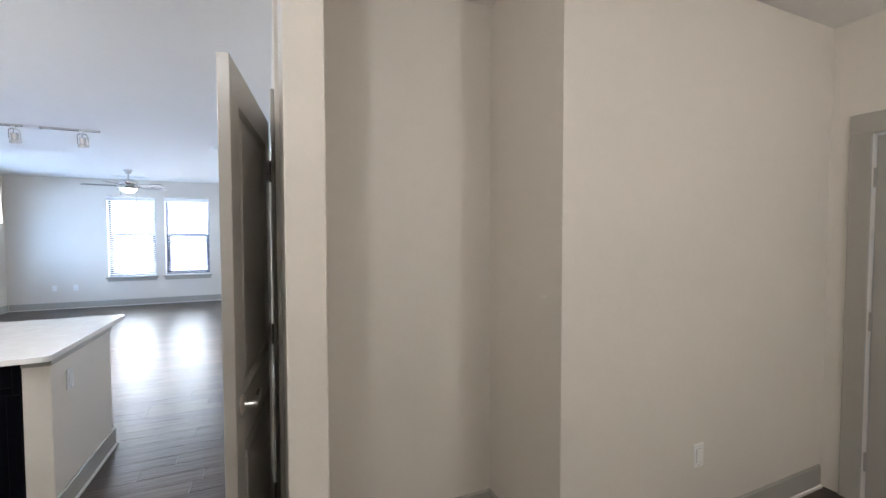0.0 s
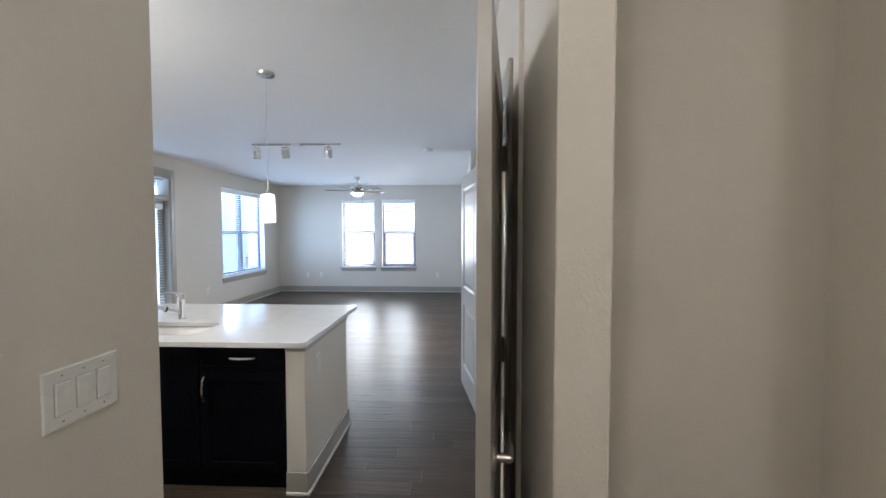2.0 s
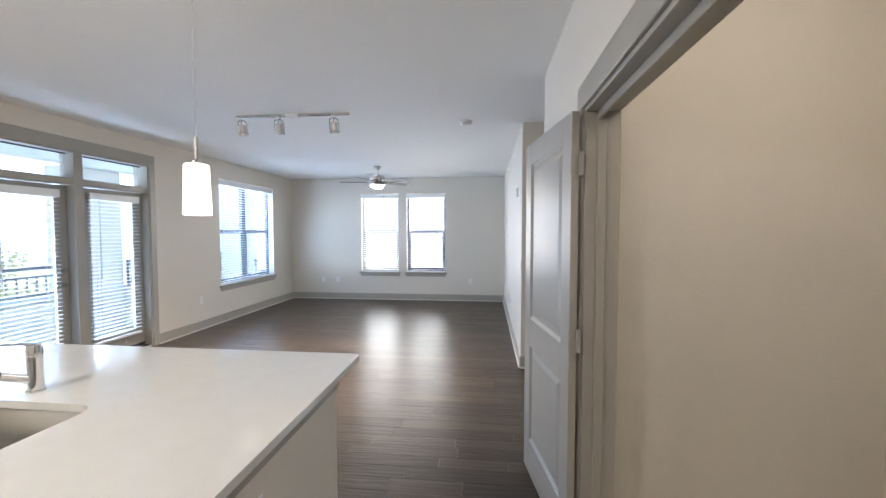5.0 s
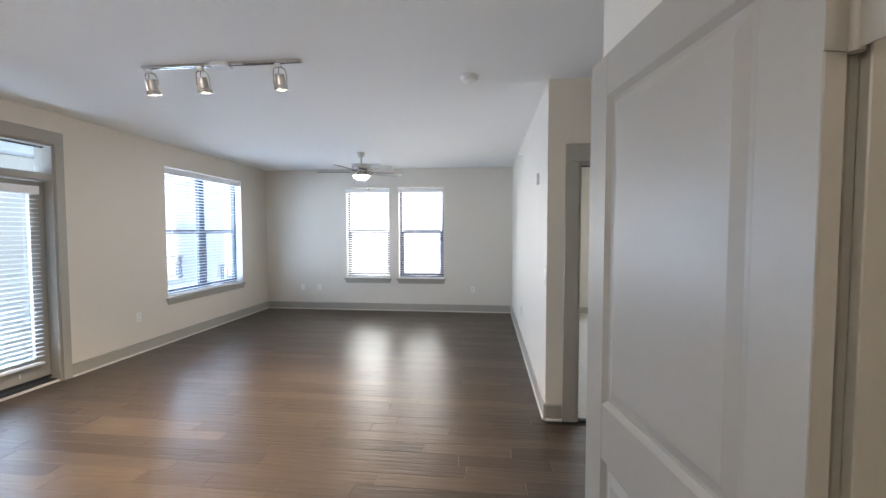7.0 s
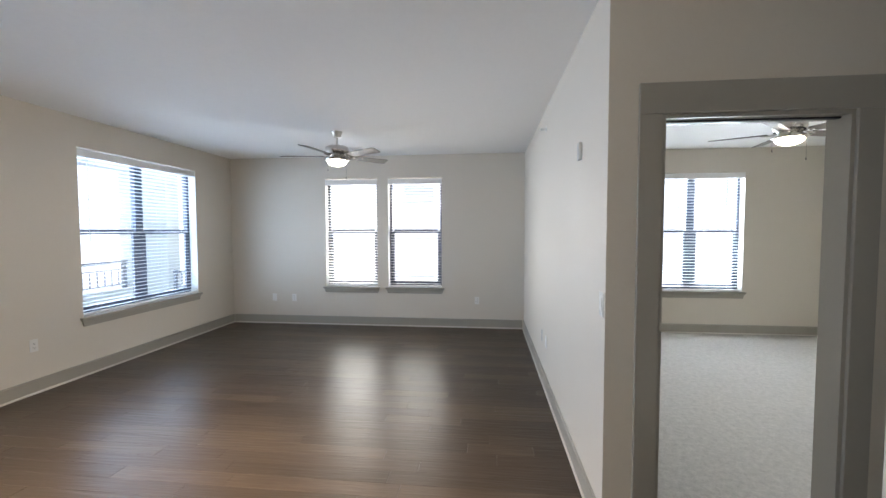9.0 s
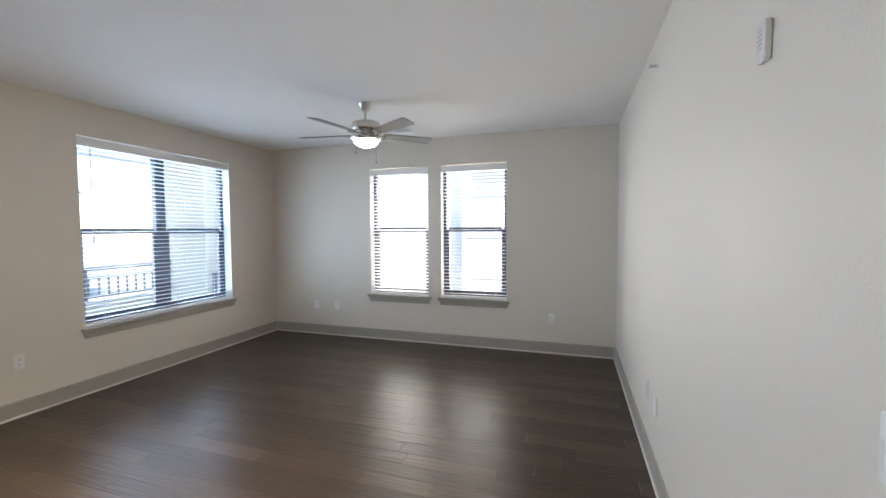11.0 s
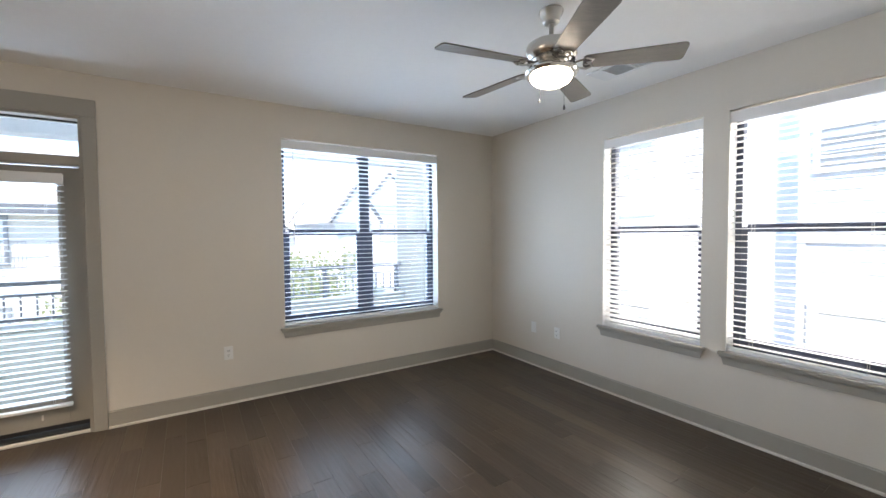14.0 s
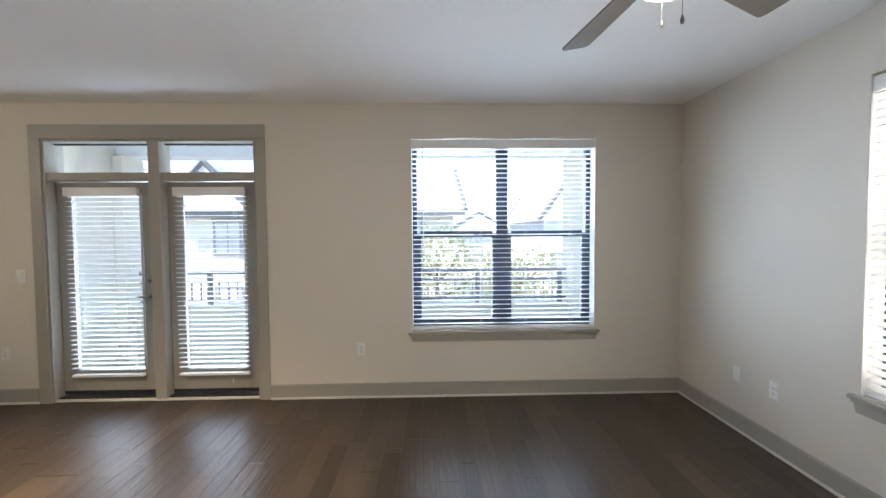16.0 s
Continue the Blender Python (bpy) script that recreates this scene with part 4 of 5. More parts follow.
def ceiling_fan(x, y, z, turn, drop, label):
    f = thing("ceiling_fan", label, "ceiling fan", (x, y, z), "ceiling fans", turn)
    part("canopy", lathe(B(), [(0.0, 0), (0.064, 0), (0.066, -0.008), (0.060, -0.020), (0.052, -0.030), (0.046, -0.052), (0.044, -0.062), (0.036, -0.069), (0.020, -0.071), (0.0, -0.071)], 32), NICKEL, f, smooth=True)
    part("downrod", lathe(B(), [(0.012, -0.07), (0.012, -drop + 0.02), (0.02, -drop + 0.015), (0.02, -drop)], 16), NICKEL, f, smooth=True)
    part("motor_housing", lathe(B(), [(0.0, -drop + 0.005), (0.10, -drop), (0.128, -drop - 0.012), (0.136, -drop - 0.03), (0.136, -drop - 0.072), (0.128, -drop - 0.085), (0.10, -drop - 0.10), (0.085, -drop - 0.125), (0.0, -drop - 0.13)], 48), NICKEL, f, "brushed nickel motor housing", True)
    bm = B()
    for i in range(40):
        a = 2 * math.pi * i / 40
        m = Matrix.Rotation(a, 4, "Z") @ Matrix.Translation((0.112, 0, -drop - 0.0945)) @ Matrix.Rotation(radians(30), 4, "Y")
        box(bm, -0.016, 0.016, -0.003, 0.003, -0.002, 0.002, m=m)
    part("vent_slots", bm, DARKSLOT, f, "dark cooling slots")
    zb = -drop - 0.118
    for i in range(5):
        a = 2 * math.pi * i / 5
        base = Matrix.Rotation(a, 4, "Z")
        ca, sa = 0.165, 0.66
        bm = B()
        n = 14
        up, lo = [], []
        rr = 0.026
        for k in range(5):
            a4 = math.pi / 2 * k / 4
            up.append(ca + rr * (1 - math.cos(a4)))
            lo.append(0.052 - rr + rr * math.sin(a4))
        for k in range(1, n):
            up.append(ca + rr + (sa - ca - 2 * rr) * k / n)
            lo.append(0.052 + 0.018 * k / n)
        for k in range(5):
            a4 = math.pi / 2 * k / 4
            up.append(sa - rr + rr * math.sin(a4))
            lo.append(0.070 - rr + rr * math.cos(a4))
        n = len(up) - 1
        tw = Matrix.Translation((0, 0, zb)) @ Matrix.Rotation(radians(-12), 4, "X")
        tv = [[bm.verts.new(base @ tw @ Vector((u, s * h, zz))) for u, h in zip(up, lo)] for zz in (0.0035, -0.0035) for s in (1, -1)]
        t1, t2, b1, b2 = tv
        for k in range(n):
            bm.faces.new((t1[k], t1[k + 1], t2[k + 1], t2[k]))
            bm.faces.new((b1[k], b2[k], b2[k + 1], b1[k + 1]))
            bm.faces.new((t1[k], b1[k], b1[k + 1], t1[k + 1]))
            bm.faces.new((t2[k], t2[k + 1], b2[k + 1], b2[k]))
        bm.faces.new((t1[0], t2[0], b2[0], b1[0]))
        bm.faces.new((t1[n], b1[n], b2[n], t2[n]))
        bl = part("blade", bm, BLADE, f, "weathered grey wooden blade")
        bm = B()
        for s in (1, -1):
            tube(bm, [base @ Vector(p) for p in ((0.085, s * 0.012, zb + 0.01), (0.12, s * 0.018, zb - 0.006), (0.15, s * 0.038, zb - 0.012 + s * -0.006), (0.185, s * 0.046, zb - 0.012 - s * 0.009), (0.215, s * 0.03, zb - 0.010 - s * 0.006), (0.20, s * 0.008, zb - 0.010), (0.17, s * 0.006, zb - 0.010))], 0.0055, 8)
        part("blade_iron", bm, NICKEL, bl, "nickel scrolled blade bracket", True)
    zl = zb - 0.022
    part("light_ring", lathe(B(), [(0.0, zl + 0.03), (0.07, zl + 0.028), (0.10, zl + 0.012), (0.140, zl - 0.010), (0.143, zl - 0.020), (0.136, zl - 0.034), (0.112, zl - 0.038), (0.0, zl - 0.03)], 48), NICKEL, f, "brushed nickel light ring", True)
    prof = [(0.114 * math.cos(radians(t)), zl - 0.036 - 0.060 * math.sin(radians(t))) for t in range(0, 91, 10)]
    part("glass_bowl", lathe(B(), prof, 48), BOWL, f, "glowing frosted glass bowl", True)
    for px, py, ln in ((-0.065, 0.124, 0.112), (0.064, -0.112, 0.228)):
        bm = tube(B(), [(px, py, zl - 0.01), (px, py, zl - ln)], 0.0012, 5)
        lathe(bm, [(0.0, zl - ln), (0.003, zl - ln - 0.003), (0.0065, zl - ln - 0.018), (0.004, zl - ln - 0.027), (0.0, zl - ln - 0.028)], 12, at=(px, py, 0))
        part("pull_chain", bm, HINGE, f, "pull chain with a small fob")
    return f


FAN_TURN = 43.0
ceiling_fan(-2.125, 9.01, ZC, FAN_TURN, 0.171, "five-blade nickel ceiling fan with lit bowl")
ceiling_fan(2.55, 8.6, ZC, 8.0, 0.12, "five-blade nickel ceiling fan in the bedroom")


# ---- small fixtures ----
def plate(name, label, cat, axis, face, out, u, z, w, h, kind):
    """A wall plate whose front looks along `out`; kind: outlet, switch or blank."""
    f = along(axis, face, out)
    p = thing(name, label, cat)
    part("cover", ubox(B(), f, u - w / 2, u + w / 2, 0, 0.006, z - h / 2, z + h / 2, 0.002), PLATE, p)
    if kind == "outlet":
        for zz in (z + 0.02, z - 0.02):
            part("receptacle", ubox(B(), f, u - 0.017, u + 0.017, 0.006, 0.0085, zz - 0.015, zz + 0.015, 0.002), PLATE, p)
            bm = B()
            for du in (-0.007, 0.007):
                ubox(bm, f, u + du - 0.0012, u + du + 0.0012, 0.0085, 0.009, zz - 0.003, zz + 0.007)
            ubox(bm, f, u - 0.0025, u + 0.0025, 0.0085, 0.009, zz - 0.011, zz - 0.006)
            part("slots", bm, DARKSLOT, p, "dark slots")
    elif kind == "switch":
        n = max(1, round(w / 0.06) if w > 0.1 else 1)
        for i in range(n):
            c = u + (i - (n - 1) / 2) * 0.047
            part("rocker", ubox(B(), f, c - 0.0165, c + 0.0165, 0.006, 0.0095, z - 0.033, z + 0.033, 0.002), PLATE, p)
            part("rocker_gap_shade", ubox(B(), f, c - 0.018, c + 0.018, 0.006, 0.0066, z - 0.0345, z + 0.0345), mat_gap, p)
            bm = B()
            for s in (1, -1):
                q = f(c, 0.0066, z + s * 0.047)
                box(bm, q.x - 0.002, q.x + 0.002, q.y - 0.002, q.y + 0.002, q.z - 0.002, q.z + 0.002, 0.0008)
            part("screw", bm, NICKEL, p)
    return p


# Grey that draws in the shade round rockers and between grille lines.
mat_gap = mat("gap_shade_grey", (0.45, 0.44, 0.42), 0.5)
plate("triple_switch", "white triple rocker switch plate on the entry wall", "switch", "y", XJ, 1, 1.258, 1.174, 0.172, 0.122, "switch")
plate("wall_switch", "white rocker switch beside the balcony doors", "switch", "y", XL, 1, 4.575, 1.155, 0.075, 0.118, "switch")
plate("wall_switch", "white rocker switch at the wall's corner", "switch", "y", XR, -1, 6.362, 1.15, 0.07, 0.118, "switch")
for u, z in ((7.585, 0.452), (4.41, 0.46)):
    plate("wall_outlet", "white duplex outlet above the skirting", "outlet", "y", XL, 1, u, z, 0.072, 0.116, "outlet")
for u in (-3.80, -0.50):
    plate("wall_outlet", "white duplex outlet above the skirting", "outlet", "x", YF, -1, u, 0.428, 0.072, 0.116, "blank" if u < -3 else "outlet")
plate("wall_outlet", "white duplex outlet below the far wall's window", "outlet", "x", YF, -1, -3.465, 0.428, 0.072, 0.116, "outlet")
for u, z in ((8.48, 0.44), (8.21, 0.45)):
    plate("cable_plate", "small white plate low on the wall", "wall plate", "y", XR, -1, u, z, 0.072, 0.116, "blank")
plate("wall_outlet", "white outlet plate on the island's end", "outlet", "y", XI, 1, 2.875, 0.70, 0.072, 0.116, "switch")
plate("wall_outlet", "white outlet plate on the entry wall", "outlet", "x", 1.275, -1, 2.145, 0.427, 0.072, 0.116, "switch")

chime = thing("door_chime", "white plastic door chime box high on the wall", "door chime")
part("cover", box(B(), XR - 0.020, XR, 6.835, 6.88, 1.935, 2.04, 0.004), PLATE, chime)
bm = B()
for k in range(5):
    box(bm, XR - 0.0212, XR - 0.0195, 6.844, 6.871, 1.965 + 0.012 * k, 1.970 + 0.012 * k)
part("grille", bm, mat_gap, chime, "fine grille lines")

spr = thing("sprinkler_head", "white sidewall sprinkler head near the ceiling", "sprinkler")
part("escutcheon", lathe(B(), [(0.0, 0), (0.028, 0), (0.025, 0.006), (0.012, 0.008), (0.0, 0.008)], 24, m=Matrix.Translation((XR, 8.33, 2.48)) @ Euler((0, radians(-90), 0)).to_matrix().to_4x4()), PLATE, spr, smooth=True)
bm = box(box(B(), XR - 0.05, XR - 0.008, 8.322, 8.338, 2.472, 2.488, 0.003), XR - 0.056, XR - 0.05, 8.31, 8.35, 2.47, 2.495, 0.002)
part("deflector", bm, PLATE, spr)

smoke = thing("smoke_detector", "round white smoke detector on the ceiling", "smoke detector", (-0.39, 6.19, ZC))
part("base", lathe(B(), [(0.0, 0), (0.07, 0), (0.07, -0.012), (0.0, -0.012)], 32), PLATE, smoke, smooth=True)
part("cap", lathe(B(), [(0.0, -0.012), (0.064, -0.012), (0.060, -0.03), (0.045, -0.038), (0.0, -0.038)], 32), PLATE, smoke, smooth=True)

vent = thing("ceiling_vent", "white ceiling register with grey louvred sections", "air vent")
vx0, vx1, vy0, vy1 = -2.60, -2.10, 9.905, 10.14
cells = [(vx0 + 0.118, vx0 + 0.275), (vx0 + 0.297, vx1 - 0.03)]
bm = B()
box(bm, vx0, vx1, vy0, vy0 + 0.028, ZC - 0.009, ZC, 0.002)
box(bm, vx0, vx1, vy1 - 0.028, vy1, ZC - 0.009, ZC, 0.002)
for xa, xb in ((vx0, cells[0][0]), (cells[0][1], cells[1][0]), (cells[1][1], vx1)):
    box(bm, xa, xb, vy0 + 0.028, vy1 - 0.028, ZC - 0.009, ZC, 0.002)
part("frame", bm, WHITE, vent)
for xa, xb in cells:
    # No duct is cut: a flat grey sheet is painted as its shade.
    part("backing", box(B(), xa, xb, vy0 + 0.028, vy1 - 0.028, ZC - 0.0015, ZC - 0.0005), VENTGREY, vent, "grey sheet for duct shade")
    bmv = box(B(), -(xb - xa) / 2 + 0.001, (xb - xa) / 2 - 0.001, -0.0055, 0.0055, -0.0006, 0.0006)
    first = part("louvre", bmv, WHITE, vent)
    n = int((vy1 - vy0 - 0.066) / 0.0125)
    first.matrix_basis = pose((xa + xb) / 2, vy0 + 0.034, ZC - 0.005, 40)
    for k in range(1, n + 1):
        share(first, "louvre", pose((xa + xb) / 2, vy0 + 0.034 + k * 0.0125, ZC - 0.005, 40))


# ---- balcony and outside ----
XB = -5.86                                               # outer edge of the balcony
bal = thing("balcony", "cream stucco balcony with low parapet and soffit", "balcony")
bal["kind"] = "structure"
part("slab", box(B(), XB, XL - TO, 4.3, 10.2, -0.30, -0.03), CONC, bal, "grey concrete balcony floor")
for ya, yb in ((4.6, 6.80), (7.61, 9.98)):
    part("parapet", box(B(), XB, XB + 0.16, ya, yb, -0.03, 0.62, 0.01), STUCCO, bal)
    part("parapet_cap", box(B(), XB - 0.02, XB + 0.18, ya, yb, 0.62, 0.655, 0.006), STUCCO, bal)
part("side_wall", box(B(), XB, XL - TO, 4.35, 4.6, -0.03, 2.75), STUCCO, bal)
part("end_wall", box(B(), XB - 0.06, -5.12, 9.90, 10.15, -0.03, 2.75, 0.01), STUCCO, bal)
part("end_parapet", box(B(), -5.12, XL - TO, 9.92, 10.08, -0.03, 0.62, 0.008), STUCCO, bal)
part("column", box(B(), XB - 0.06, XB + 0.30, 4.35, 4.72, -0.03, 2.42, 0.01), STUCCO, bal)
part("pier", box(B(), XB - 0.34, XB + 0.02, 6.80, 7.61, -0.50, 2.418, 0.01), STUCCO, bal)
part("beam", box(B(), XB - 0.04, XB + 0.22, 4.35, 9.895, 2.42, 2.75, 0.01), STUCCO2, bal)
part("soffit", box(B(), XB - 0.3, XL - TO, 4.1, 10.4, 2.75, 2.95), STUCCO2, bal)

rail = thing("balcony_railing", "grey painted iron railing on the parapet", "railing")
xr = XB + 0.08
for z, h in ((1.03, 0.04), (0.93, 0.022), (0.70, 0.026)):
    for ya, yb in ((4.72, 6.798), (7.612, 9.897)):
        part("rail", box(B(), xr - 0.02, xr + 0.02, ya, yb, z, z + h, 0.003), IRON, rail)
for y in (5.55, 6.765, 7.645, 8.8, 9.82):
    part("post", box(B(), xr - 0.025, xr + 0.025, y - 0.025, y + 0.025, 0.655, 1.03), IRON, rail)
for z in (0.66, 0.87):
    part("rail", box(B(), -5.115, XL - TO - 0.002, 9.98, 10.01, z, z + 0.03, 0.003), IRON, rail)
part("post", box(B(), -5.10, -5.06, 9.975, 10.015, 0.62, 0.92), IRON, rail)
for x in (-4.98, -4.89, -4.80, -4.71):
    part("picket", box(B(), x - 0.007, x + 0.007, 9.988, 10.002, 0.69, 0.87), IRON, rail)
first = None
for k in range(46):
    y = 4.78 + k * 0.11
    if 6.76 < y < 7.66:
        continue
    if first is None:
        first = part("picket", box(B(), -0.007, 0.007, -0.007, 0.007, 0.726, 0.93), IRON, rail)
        first.matrix_basis = pose(xr, y, 0)
    else:
        share(first, "picket", pose(xr, y, 0))

setting("ground", box(B(), -400, 400, -400, 400, -3.6, -3.4), GRASS, "lawn and paving below the balcony", "ground")
setting("lower_storey", box(B(), XL - TO, 4.8, -1.8, YF + TO, -3.4, -0.25), STUCCO, "cream stucco storey below the flat", "wall")
setting("roof_slab", box(B(), XL - TO - 0.3, 5.1, -2.1, YF + TO + 0.3, ZC + 0.12, ZC + 0.5), ROOF, "roof over the flat", "roof")


def house(name, x0, x1, y0, y1, z0, z1, roof_axis, faces, wall, label, rise=2.2, trim=SURROUND):
    """A stucco building with storey bands, framed windows and a gabled roof."""
    h = thing(name, label, "building")
    part("wall", box(B(), x0, x1, y0, y1, z0, z1), wall, h)
    bm = B()
    e = 0.5
    a, b, c, d = x0 - e, x1 + e, y0 - e, y1 + e
    if roof_axis == "y":
        m = (a + b) / 2
        v = [bm.verts.new(p) for p in ((a, c, z1), (b, c, z1), (b, d, z1), (a, d, z1), (m, c, z1 + rise), (m, d, z1 + rise))]
        for q in ((0, 1, 4), (2, 3, 5), (0, 4, 5, 3), (1, 2, 5, 4), (0, 3, 2, 1)):
            bm.faces.new([v[i] for i in q])
    else:
        m = (c + d) / 2
        v = [bm.verts.new(p) for p in ((a, c, z1), (b, c, z1), (b, d, z1), (a, d, z1), (a, m, z1 + rise), (b, m, z1 + rise))]
        for q in ((0, 4, 3), (1, 2, 5), (0, 1, 5, 4), (3, 4, 5, 2), (0, 3, 2, 1)):
            bm.faces.new([v[i] for i in q])
    part("roof", bm, ROOF, h)
    # Rake boards take a dark grey that stands for shade under the eaves.
    k = 0.13
    if roof_axis == "y":
        part("fascia", box(B(), b, b + 0.06, c, d, z1 - 0.28, z1 + 0.04), EAVE, h, "grey eave board")
        for yy in (c - 0.03, d + 0.03):
            part("rake_board", tube(tube(B(), [(a, yy, z1), (m, yy, z1 + rise)], k, 4), [(b, yy, z1), (m, yy, z1 + rise)], k, 4), EAVE, h, "gable board, grey for eave shade")
    else:
        for xx in (a - 0.03, b + 0.03):
            part("rake_board", tube(tube(B(), [(xx, c, z1), (xx, m, z1 + rise)], k, 4), [(xx, d, z1), (xx, m, z1 + rise)], k, 4), EAVE, h, "gable board, grey for eave shade")
    for axis, face, out, u, z, w, hh in faces:
        f = along(axis, face, out)
        fr = part("window", ubox(ubox(ubox(ubox(B(), f, u - w / 2 - 0.1, u - w / 2, -0.02, 0.06, z, z + hh), f, u + w / 2, u + w / 2 + 0.1, -0.02, 0.06, z, z + hh), f, u - w / 2 - 0.1, u + w / 2 + 0.1, -0.02, 0.06, z + hh, z + hh + 0.12), f, u - w / 2 - 0.1, u + w / 2 + 0.1, -0.02, 0.1, z - 0.1, z), trim, h, "framed window")
        part("pane", ubox(B(), f, u - w / 2, u + w / 2, 0.0, 0.02, z, z + hh), DGLASS, fr)
        part("glazing_bar", ubox(ubox(B(), f, u - 0.03, u + 0.03, 0.02, 0.04, z, z + hh), f, u - w / 2, u + w / 2, 0.02, 0.04, z + hh / 2 - 0.03, z + hh / 2 + 0.03), trim, fr)
    return h


west = []
for yy in (-6.9, -4.1, -1.28, 1.53, 4.34, 7.15):
    for zz in (-2.45, 0.62):
        west.append(("y", -20.0, 1, yy, zz, 1.12, 1.42))
apart = house("apartment_building", -36, -20, -10, 9.3, -3.4, 2.55, "y", west, STUCCO, "cream apartment building with grey framed windows", 3.2)
part("storey_band", box(B(), -20.0, -19.9, -10, 9.3, -0.42, -0.12, 0.01), STUCCO2, apart, "pale storey band")
for yy in (-6.9, -4.1, -1.28, 1.53, 4.34, 7.15):
    part("window_hood", box(B(), -20.0, -19.86, yy - 0.68, yy + 0.68, 2.06, 2.26, 0.01), SURROUND, apart, "dark grey window hood")
    jr = part("juliet_rail", box(B(), -19.72, -19.69, yy - 1.15, yy + 1.15, 1.30, 1.335), SURROUND, apart, "thin grey window railing")
    bm = B()
    for k in range(24):
        box(bm, -19.712, -19.70, yy - 1.15 + 0.1 * k - 0.006, yy - 1.15 + 0.1 * k + 0.006, 0.42, 1.30)
    box(bm, -19.72, -19.69, yy - 1.15, yy + 1.15, 0.42, 0.45)
    part("baluster_row", bm, SURROUND, jr)
house("gabled_bay", -22.5, -19.55, -3.3, -0.3, 2.56, 2.60, "x", [], STUCCO, "cream gabled roof bay with grey rake boards", 2.15)
house("gabled_house", -36, -25, 15.0, 17.4, -3.4, 2.2, "x", [("y", -25.0, 1, 16.2, -1.2, 1.3, 1.4)], STUCCO2, "pale house with a steep grey gabled roof", 2.3)
house("gabled_house", -44, -33, 20.3, 24.0, -3.4, 4.0, "x", [("y", -33.0, 1, 22.1, 0.9, 1.3, 1.4)], STUCCO2, "taller pale house behind with a grey gabled roof", 2.7)
house("gabled_house", -52, -42, 9.5, 16.5, -3.4, 1.2, "x", [("y", -42.0, 1, 12.5, -1.4, 1.8, 1.4)], STUCCO2, "pale far house with a low grey gabled roof", 2.4)
north = []
for xx in (-9.5, -5.8, -2.2, 1.6, 5.2):
    for zz, hh in ((-2.2, 1.4), (-0.55, 0.95), (1.95, 1.35)):
        if not -3.6 < xx < -0.6:
            north.append(("x", 15.4, -1, xx, zz, 1.05, hh))
nb = house("neighbour_building", -13, 10, 15.4, 26, -3.4, 4.2, "x", north, STUCCO2, "white stucco building close behind the windows", 2.4, PALEFRAME)

# sided bay of the neighbour: lap boards, corner boards, louvred vent and a trimmed window
BX0, BX1, BY = -2.78, -0.75, 14.9
part("bay", box(B(), BX0, BX1, BY + 0.02, 15.4, -3.4, 4.2), SIDING, nb, "pale sided bay")
bm = B()
for k in range(46):
    z = -3.4 + 0.165 * k
    v = [bm.verts.new(p) for p in ((BX0, BY, z), (BX1, BY, z), (BX1, BY + 0.016, z + 0.165), (BX0, BY + 0.016, z + 0.165), (BX0, BY + 0.02, z), (BX1, BY + 0.02, z))]
    bm.faces.new((v[0], v[1], v[2], v[3]))
    bm.faces.new((v[0], v[4], v[5], v[1]))
part("lap_boards", bm, SIDING, nb, "pale lap siding")
for xa in (BX0, BX1 - 0.1):
    part("corner_board", box(B(), xa, xa + 0.1, BY - 0.02, BY + 0.02, -3.4, 4.2), PALEFRAME, nb)
part("storey_band", box(B(), BX0, BX1, BY - 0.03, BY, 1.30, 1.52), PALEFRAME, nb)
vt = part("louvre_vent", ubox(ubox(ubox(ubox(B(), along("x", BY, -1), -2.62, -2.54, 0, 0.05, 2.28, 3.0), along("x", BY, -1), -1.74, -1.66, 0, 0.05, 2.28, 3.0), along("x", BY, -1), -2.54, -1.74, 0, 0.05, 2.92, 3.0), along("x", BY, -1), -2.54, -1.74, 0, 0.05, 2.28, 2.36), PALEFRAME, nb, "pale louvred vent")
first = part("louvre", box(B(), -0.4, 0.4, -0.03, 0.03, -0.006, 0.006), PALEFRAME, vt, "grey louvre blade")
first.matrix_basis = pose(-2.14, BY - 0.025, 2.40, -35)
for k in range(1, 8):
    share(first, "louvre", pose(-2.14, BY - 0.025, 2.40 + 0.07 * k, -35))
wt = part("window", ubox(ubox(ubox(B(), along("x", BY, -1), -2.64, -2.52, 0, 0.05, -0.9, 0.46), along("x", BY, -1), -1.74, -1.62, 0, 0.05, -0.9, 0.46), along("x", BY, -1), -2.52, -1.74, 0, 0.05, 0.34, 0.46), PALEFRAME, nb, "trimmed window")
part("pane", ubox(B(), along("x", BY, -1), -2.52, -1.74, 0.0, 0.015, -0.9, 0.34), DGLASS, wt)


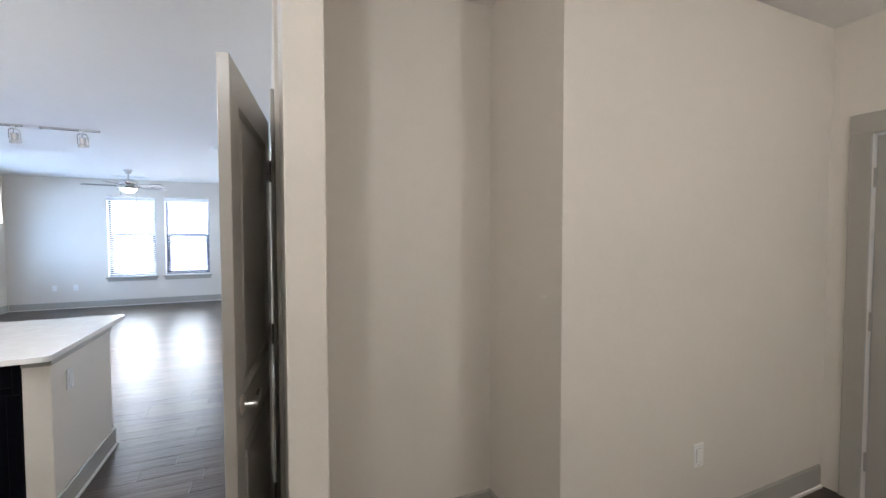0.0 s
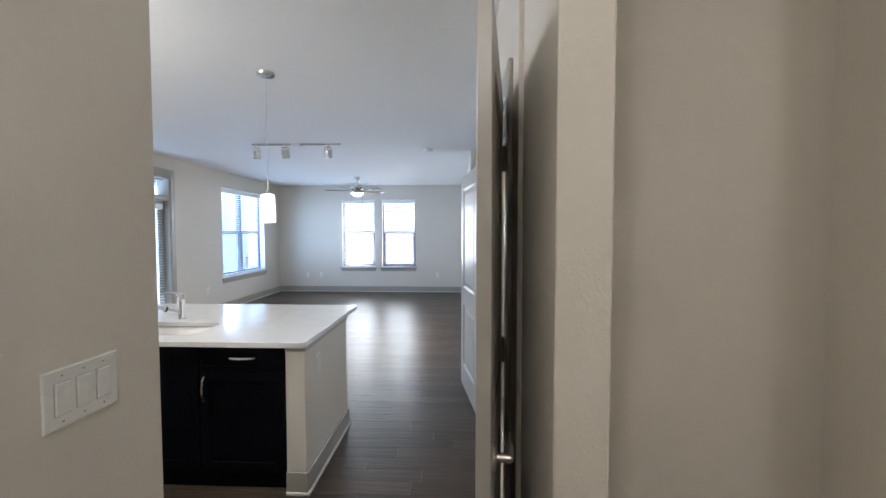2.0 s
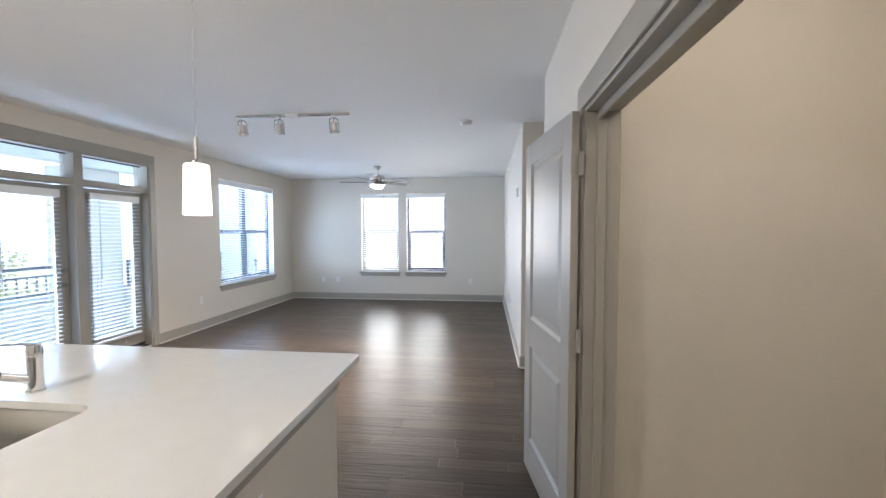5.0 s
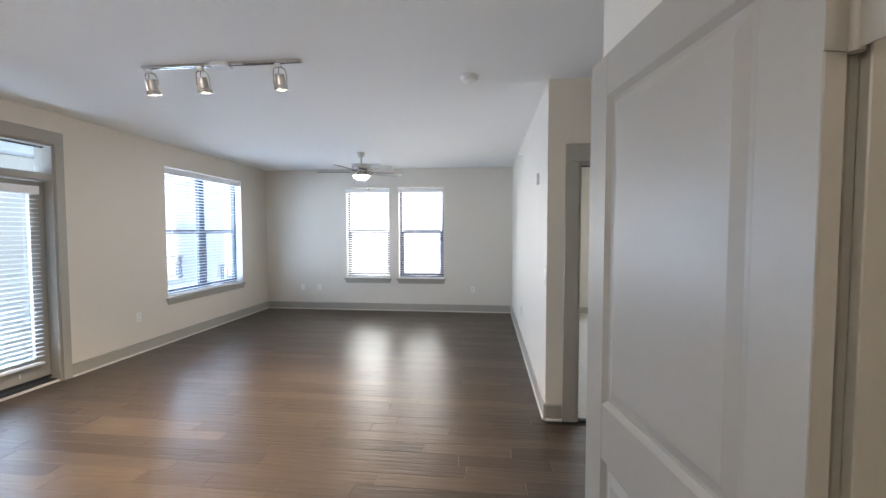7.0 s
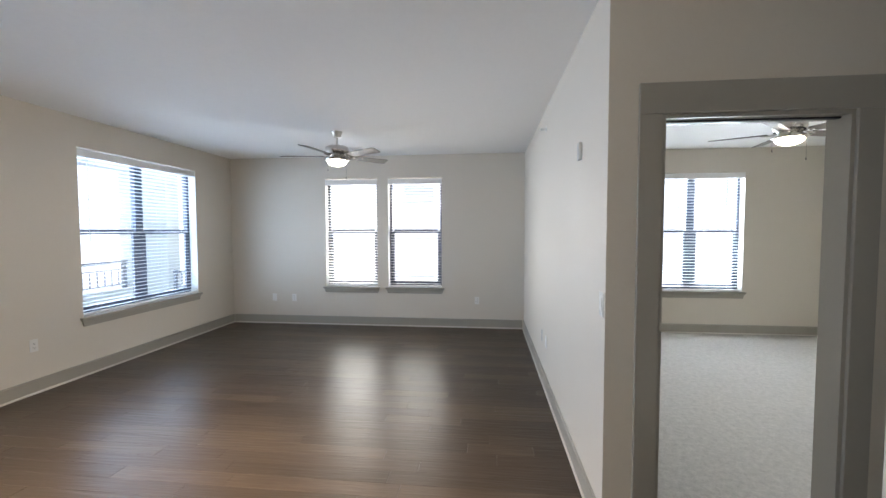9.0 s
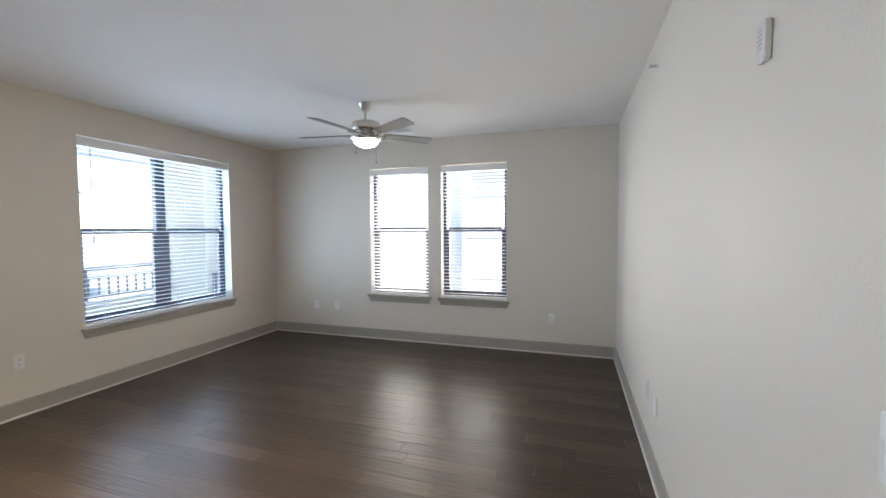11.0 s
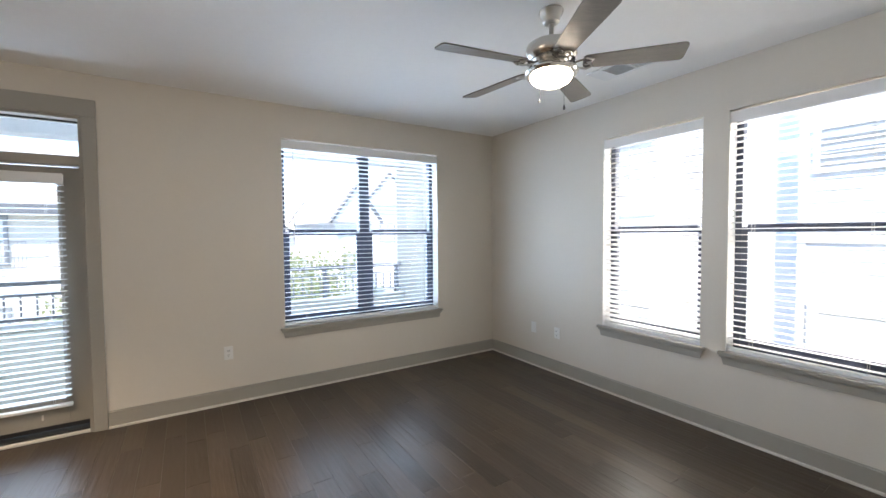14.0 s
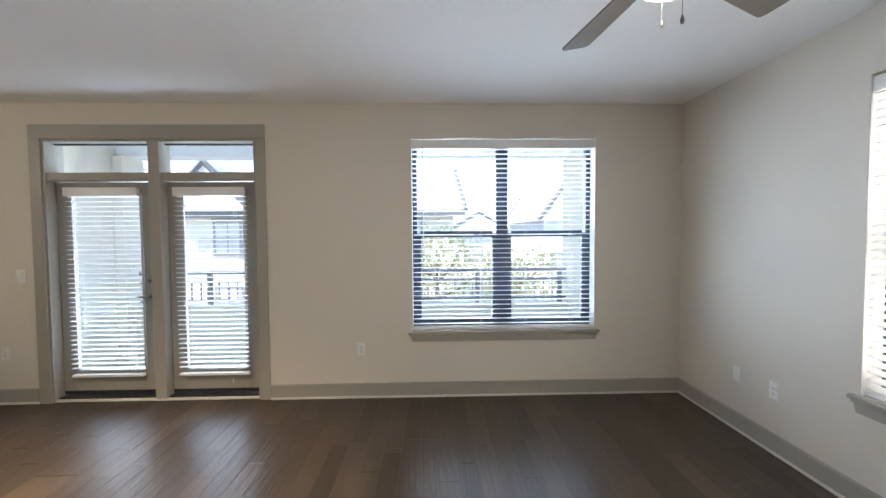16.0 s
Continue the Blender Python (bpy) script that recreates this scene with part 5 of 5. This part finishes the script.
def tree(x, y, z0, h, r, seed):
    t = thing("tree", "leafy green garden tree below the balcony", "tree", (x, y, z0), "garden trees")
    rs = random.Random(seed)
    bm = tube(B(), [(0, 0, 0), (0.04, 0.02, h * 0.25), (-0.03, 0.05, h * 0.5), (0.02, 0, h * 0.75)], [0.13, 0.11, 0.08, 0.04], 10)
    tips = []
    for i in range(9):
        a, zz = rs.uniform(0, 6.28), h * rs.uniform(0.40, 0.72)
        l = r * rs.uniform(0.55, 0.95)
        p = [(0, 0, zz), (l * 0.5 * math.cos(a), l * 0.5 * math.sin(a), zz + 0.25), (l * math.cos(a), l * math.sin(a), zz + rs.uniform(0.3, 0.9))]
        tube(bm, p, [0.05, 0.03, 0.012], 6)
        tips.append(Vector(p[2]))
        tips.append(Vector(p[1]))
    part("trunk", bm, BARK, t)
    tips.append(Vector((0, 0, h * 0.85)))
    vs, fs = [], []
    for i in range(2600):
        c = rs.choice(tips) + Vector((rs.gauss(0, 1), rs.gauss(0, 1), rs.gauss(0, 0.8))) * r * 0.24
        q = Euler((rs.uniform(0, 6.28), rs.uniform(0, 6.28), rs.uniform(0, 6.28))).to_matrix()
        s = rs.uniform(0.05, 0.10)
        k = len(vs)
        for px, py in ((-s, 0), (0, -s * 0.45), (s, 0), (0, s * 0.45)):
            vs.append(c + q @ Vector((px, py, 0)))
        fs.append((k, k + 1, k + 2, k + 3))
    me = bpy.data.meshes.new("crown")
    me.from_pydata(vs, [], fs)
    me.materials.append(LEAF)
    cr = new("crown", me)
    cr.parent = t
    cr["kind"] = "stuff"


tree(-11.5, 8.35, -3.4, 5.5, 1.6, 3)
tree(-13.5, 11.0, -3.4, 4.6, 1.2, 5)
tree(-14.0, 5.4, -3.4, 4.2, 1.3, 8)

# ---- wood floor ----
PW, GAP = 0.127, 0.0006
floor = thing("floor", "dark hand-scraped wooden plank floor", "floor")
floor["kind"] = "structure"
rs = random.Random(11)
plank_data = {}


def plank_mesh(length):
    """One plank with eased edges, along x."""
    if length not in plank_data:
        me = bpy.data.meshes.new("plank")
        hx, hy, c, ce = length / 2 - 0.0006, PW / 2 - GAP / 2, 0.0008, 0.0022
        v = [(-hx, -hy, -0.012), (hx, -hy, -0.012), (hx, hy, -0.012), (-hx, hy, -0.012), (-hx, -hy, -c), (hx, -hy, -c), (hx, hy, -c), (-hx, hy, -c),
             (-hx + ce, -hy + c, 0), (hx - ce, -hy + c, 0), (hx - ce, hy - c, 0), (-hx + ce, hy - c, 0)]
        f = [(3, 2, 1, 0), (8, 9, 10, 11)] + [(i, (i + 1) % 4, (i + 1) % 4 + 4, i + 4) for i in range(4)] + [(i + 4, (i + 1) % 4 + 4, (i + 1) % 4 + 8, i + 8) for i in range(4)]
        me.from_pydata(v, [], f)
        me.materials.append(WOOD_P)
        plank_data[length] = me
    return plank_data[length]


jv, jf = [], []


def spans(y):
    """The stretches of x that the wood floor covers at this row."""
    if y > YN - PW / 2:
        return [(XL, XR)]
    if y > YH:
        return [(XL, 2.4)]
    if y > 1.85:
        return [(XL, XH)]
    if y > YJ:
        return [(XL, 1.31)]
    return [(XJ, 3.25)]


made = 0
rows = int((YF + 1.6) / PW) + 1
LENGTHS = (0.45, 0.6, 0.75, 0.9, 1.05, 1.2, 1.35)
for r in range(rows):
    y = YF - PW / 2 - r * PW
    for x0, x1 in spans(y):
        x = x0 - rs.uniform(0.0, 0.6)
        while x < x1:
            ln = rs.choice(LENGTHS)
            a, b = max(x, x0), min(x + ln, x1)
            x += ln
            if b - a < 0.02:
                continue
            mid = (a + b) / 2
            if made < 300 and 4.6 < y < YF and -4.6 < mid < 0.3 and abs((b - a) - ln) < 1e-6:
                o = new("plank", plank_mesh(ln))
                o.parent = floor
                o.matrix_basis = pose(mid, y, rs.uniform(-0.0002, 0.0002))
                made += 1
            else:
                hx, hy, c, ce = (b - a) / 2 - 0.0006, PW / 2 - GAP / 2, 0.0008, 0.0022
                k, dz = len(jv), rs.uniform(-0.0002, 0.0002)
                for (ex, ey, zz) in ((hx, hy, -0.012), (hx, hy, -c), (hx - ce, hy - c, 0)):
                    jv += [(mid - ex, y - ey, zz + dz), (mid + ex, y - ey, zz + dz), (mid + ex, y + ey, zz + dz), (mid - ex, y + ey, zz + dz)]
                for lvl in (0, 4):
                    jf += [(k + lvl + i, k + lvl + (i + 1) % 4, k + lvl + (i + 1) % 4 + 4, k + lvl + i + 4) for i in range(4)]
                jf.append((k + 8, k + 9, k + 10, k + 11))
me = bpy.data.meshes.new("floor_planks")
me.from_pydata(jv, [], jf)
me.materials.append(WOOD_J)
rest = new("floor_planks", me)
rest.parent = floor
rest["kind"] = "stuff"
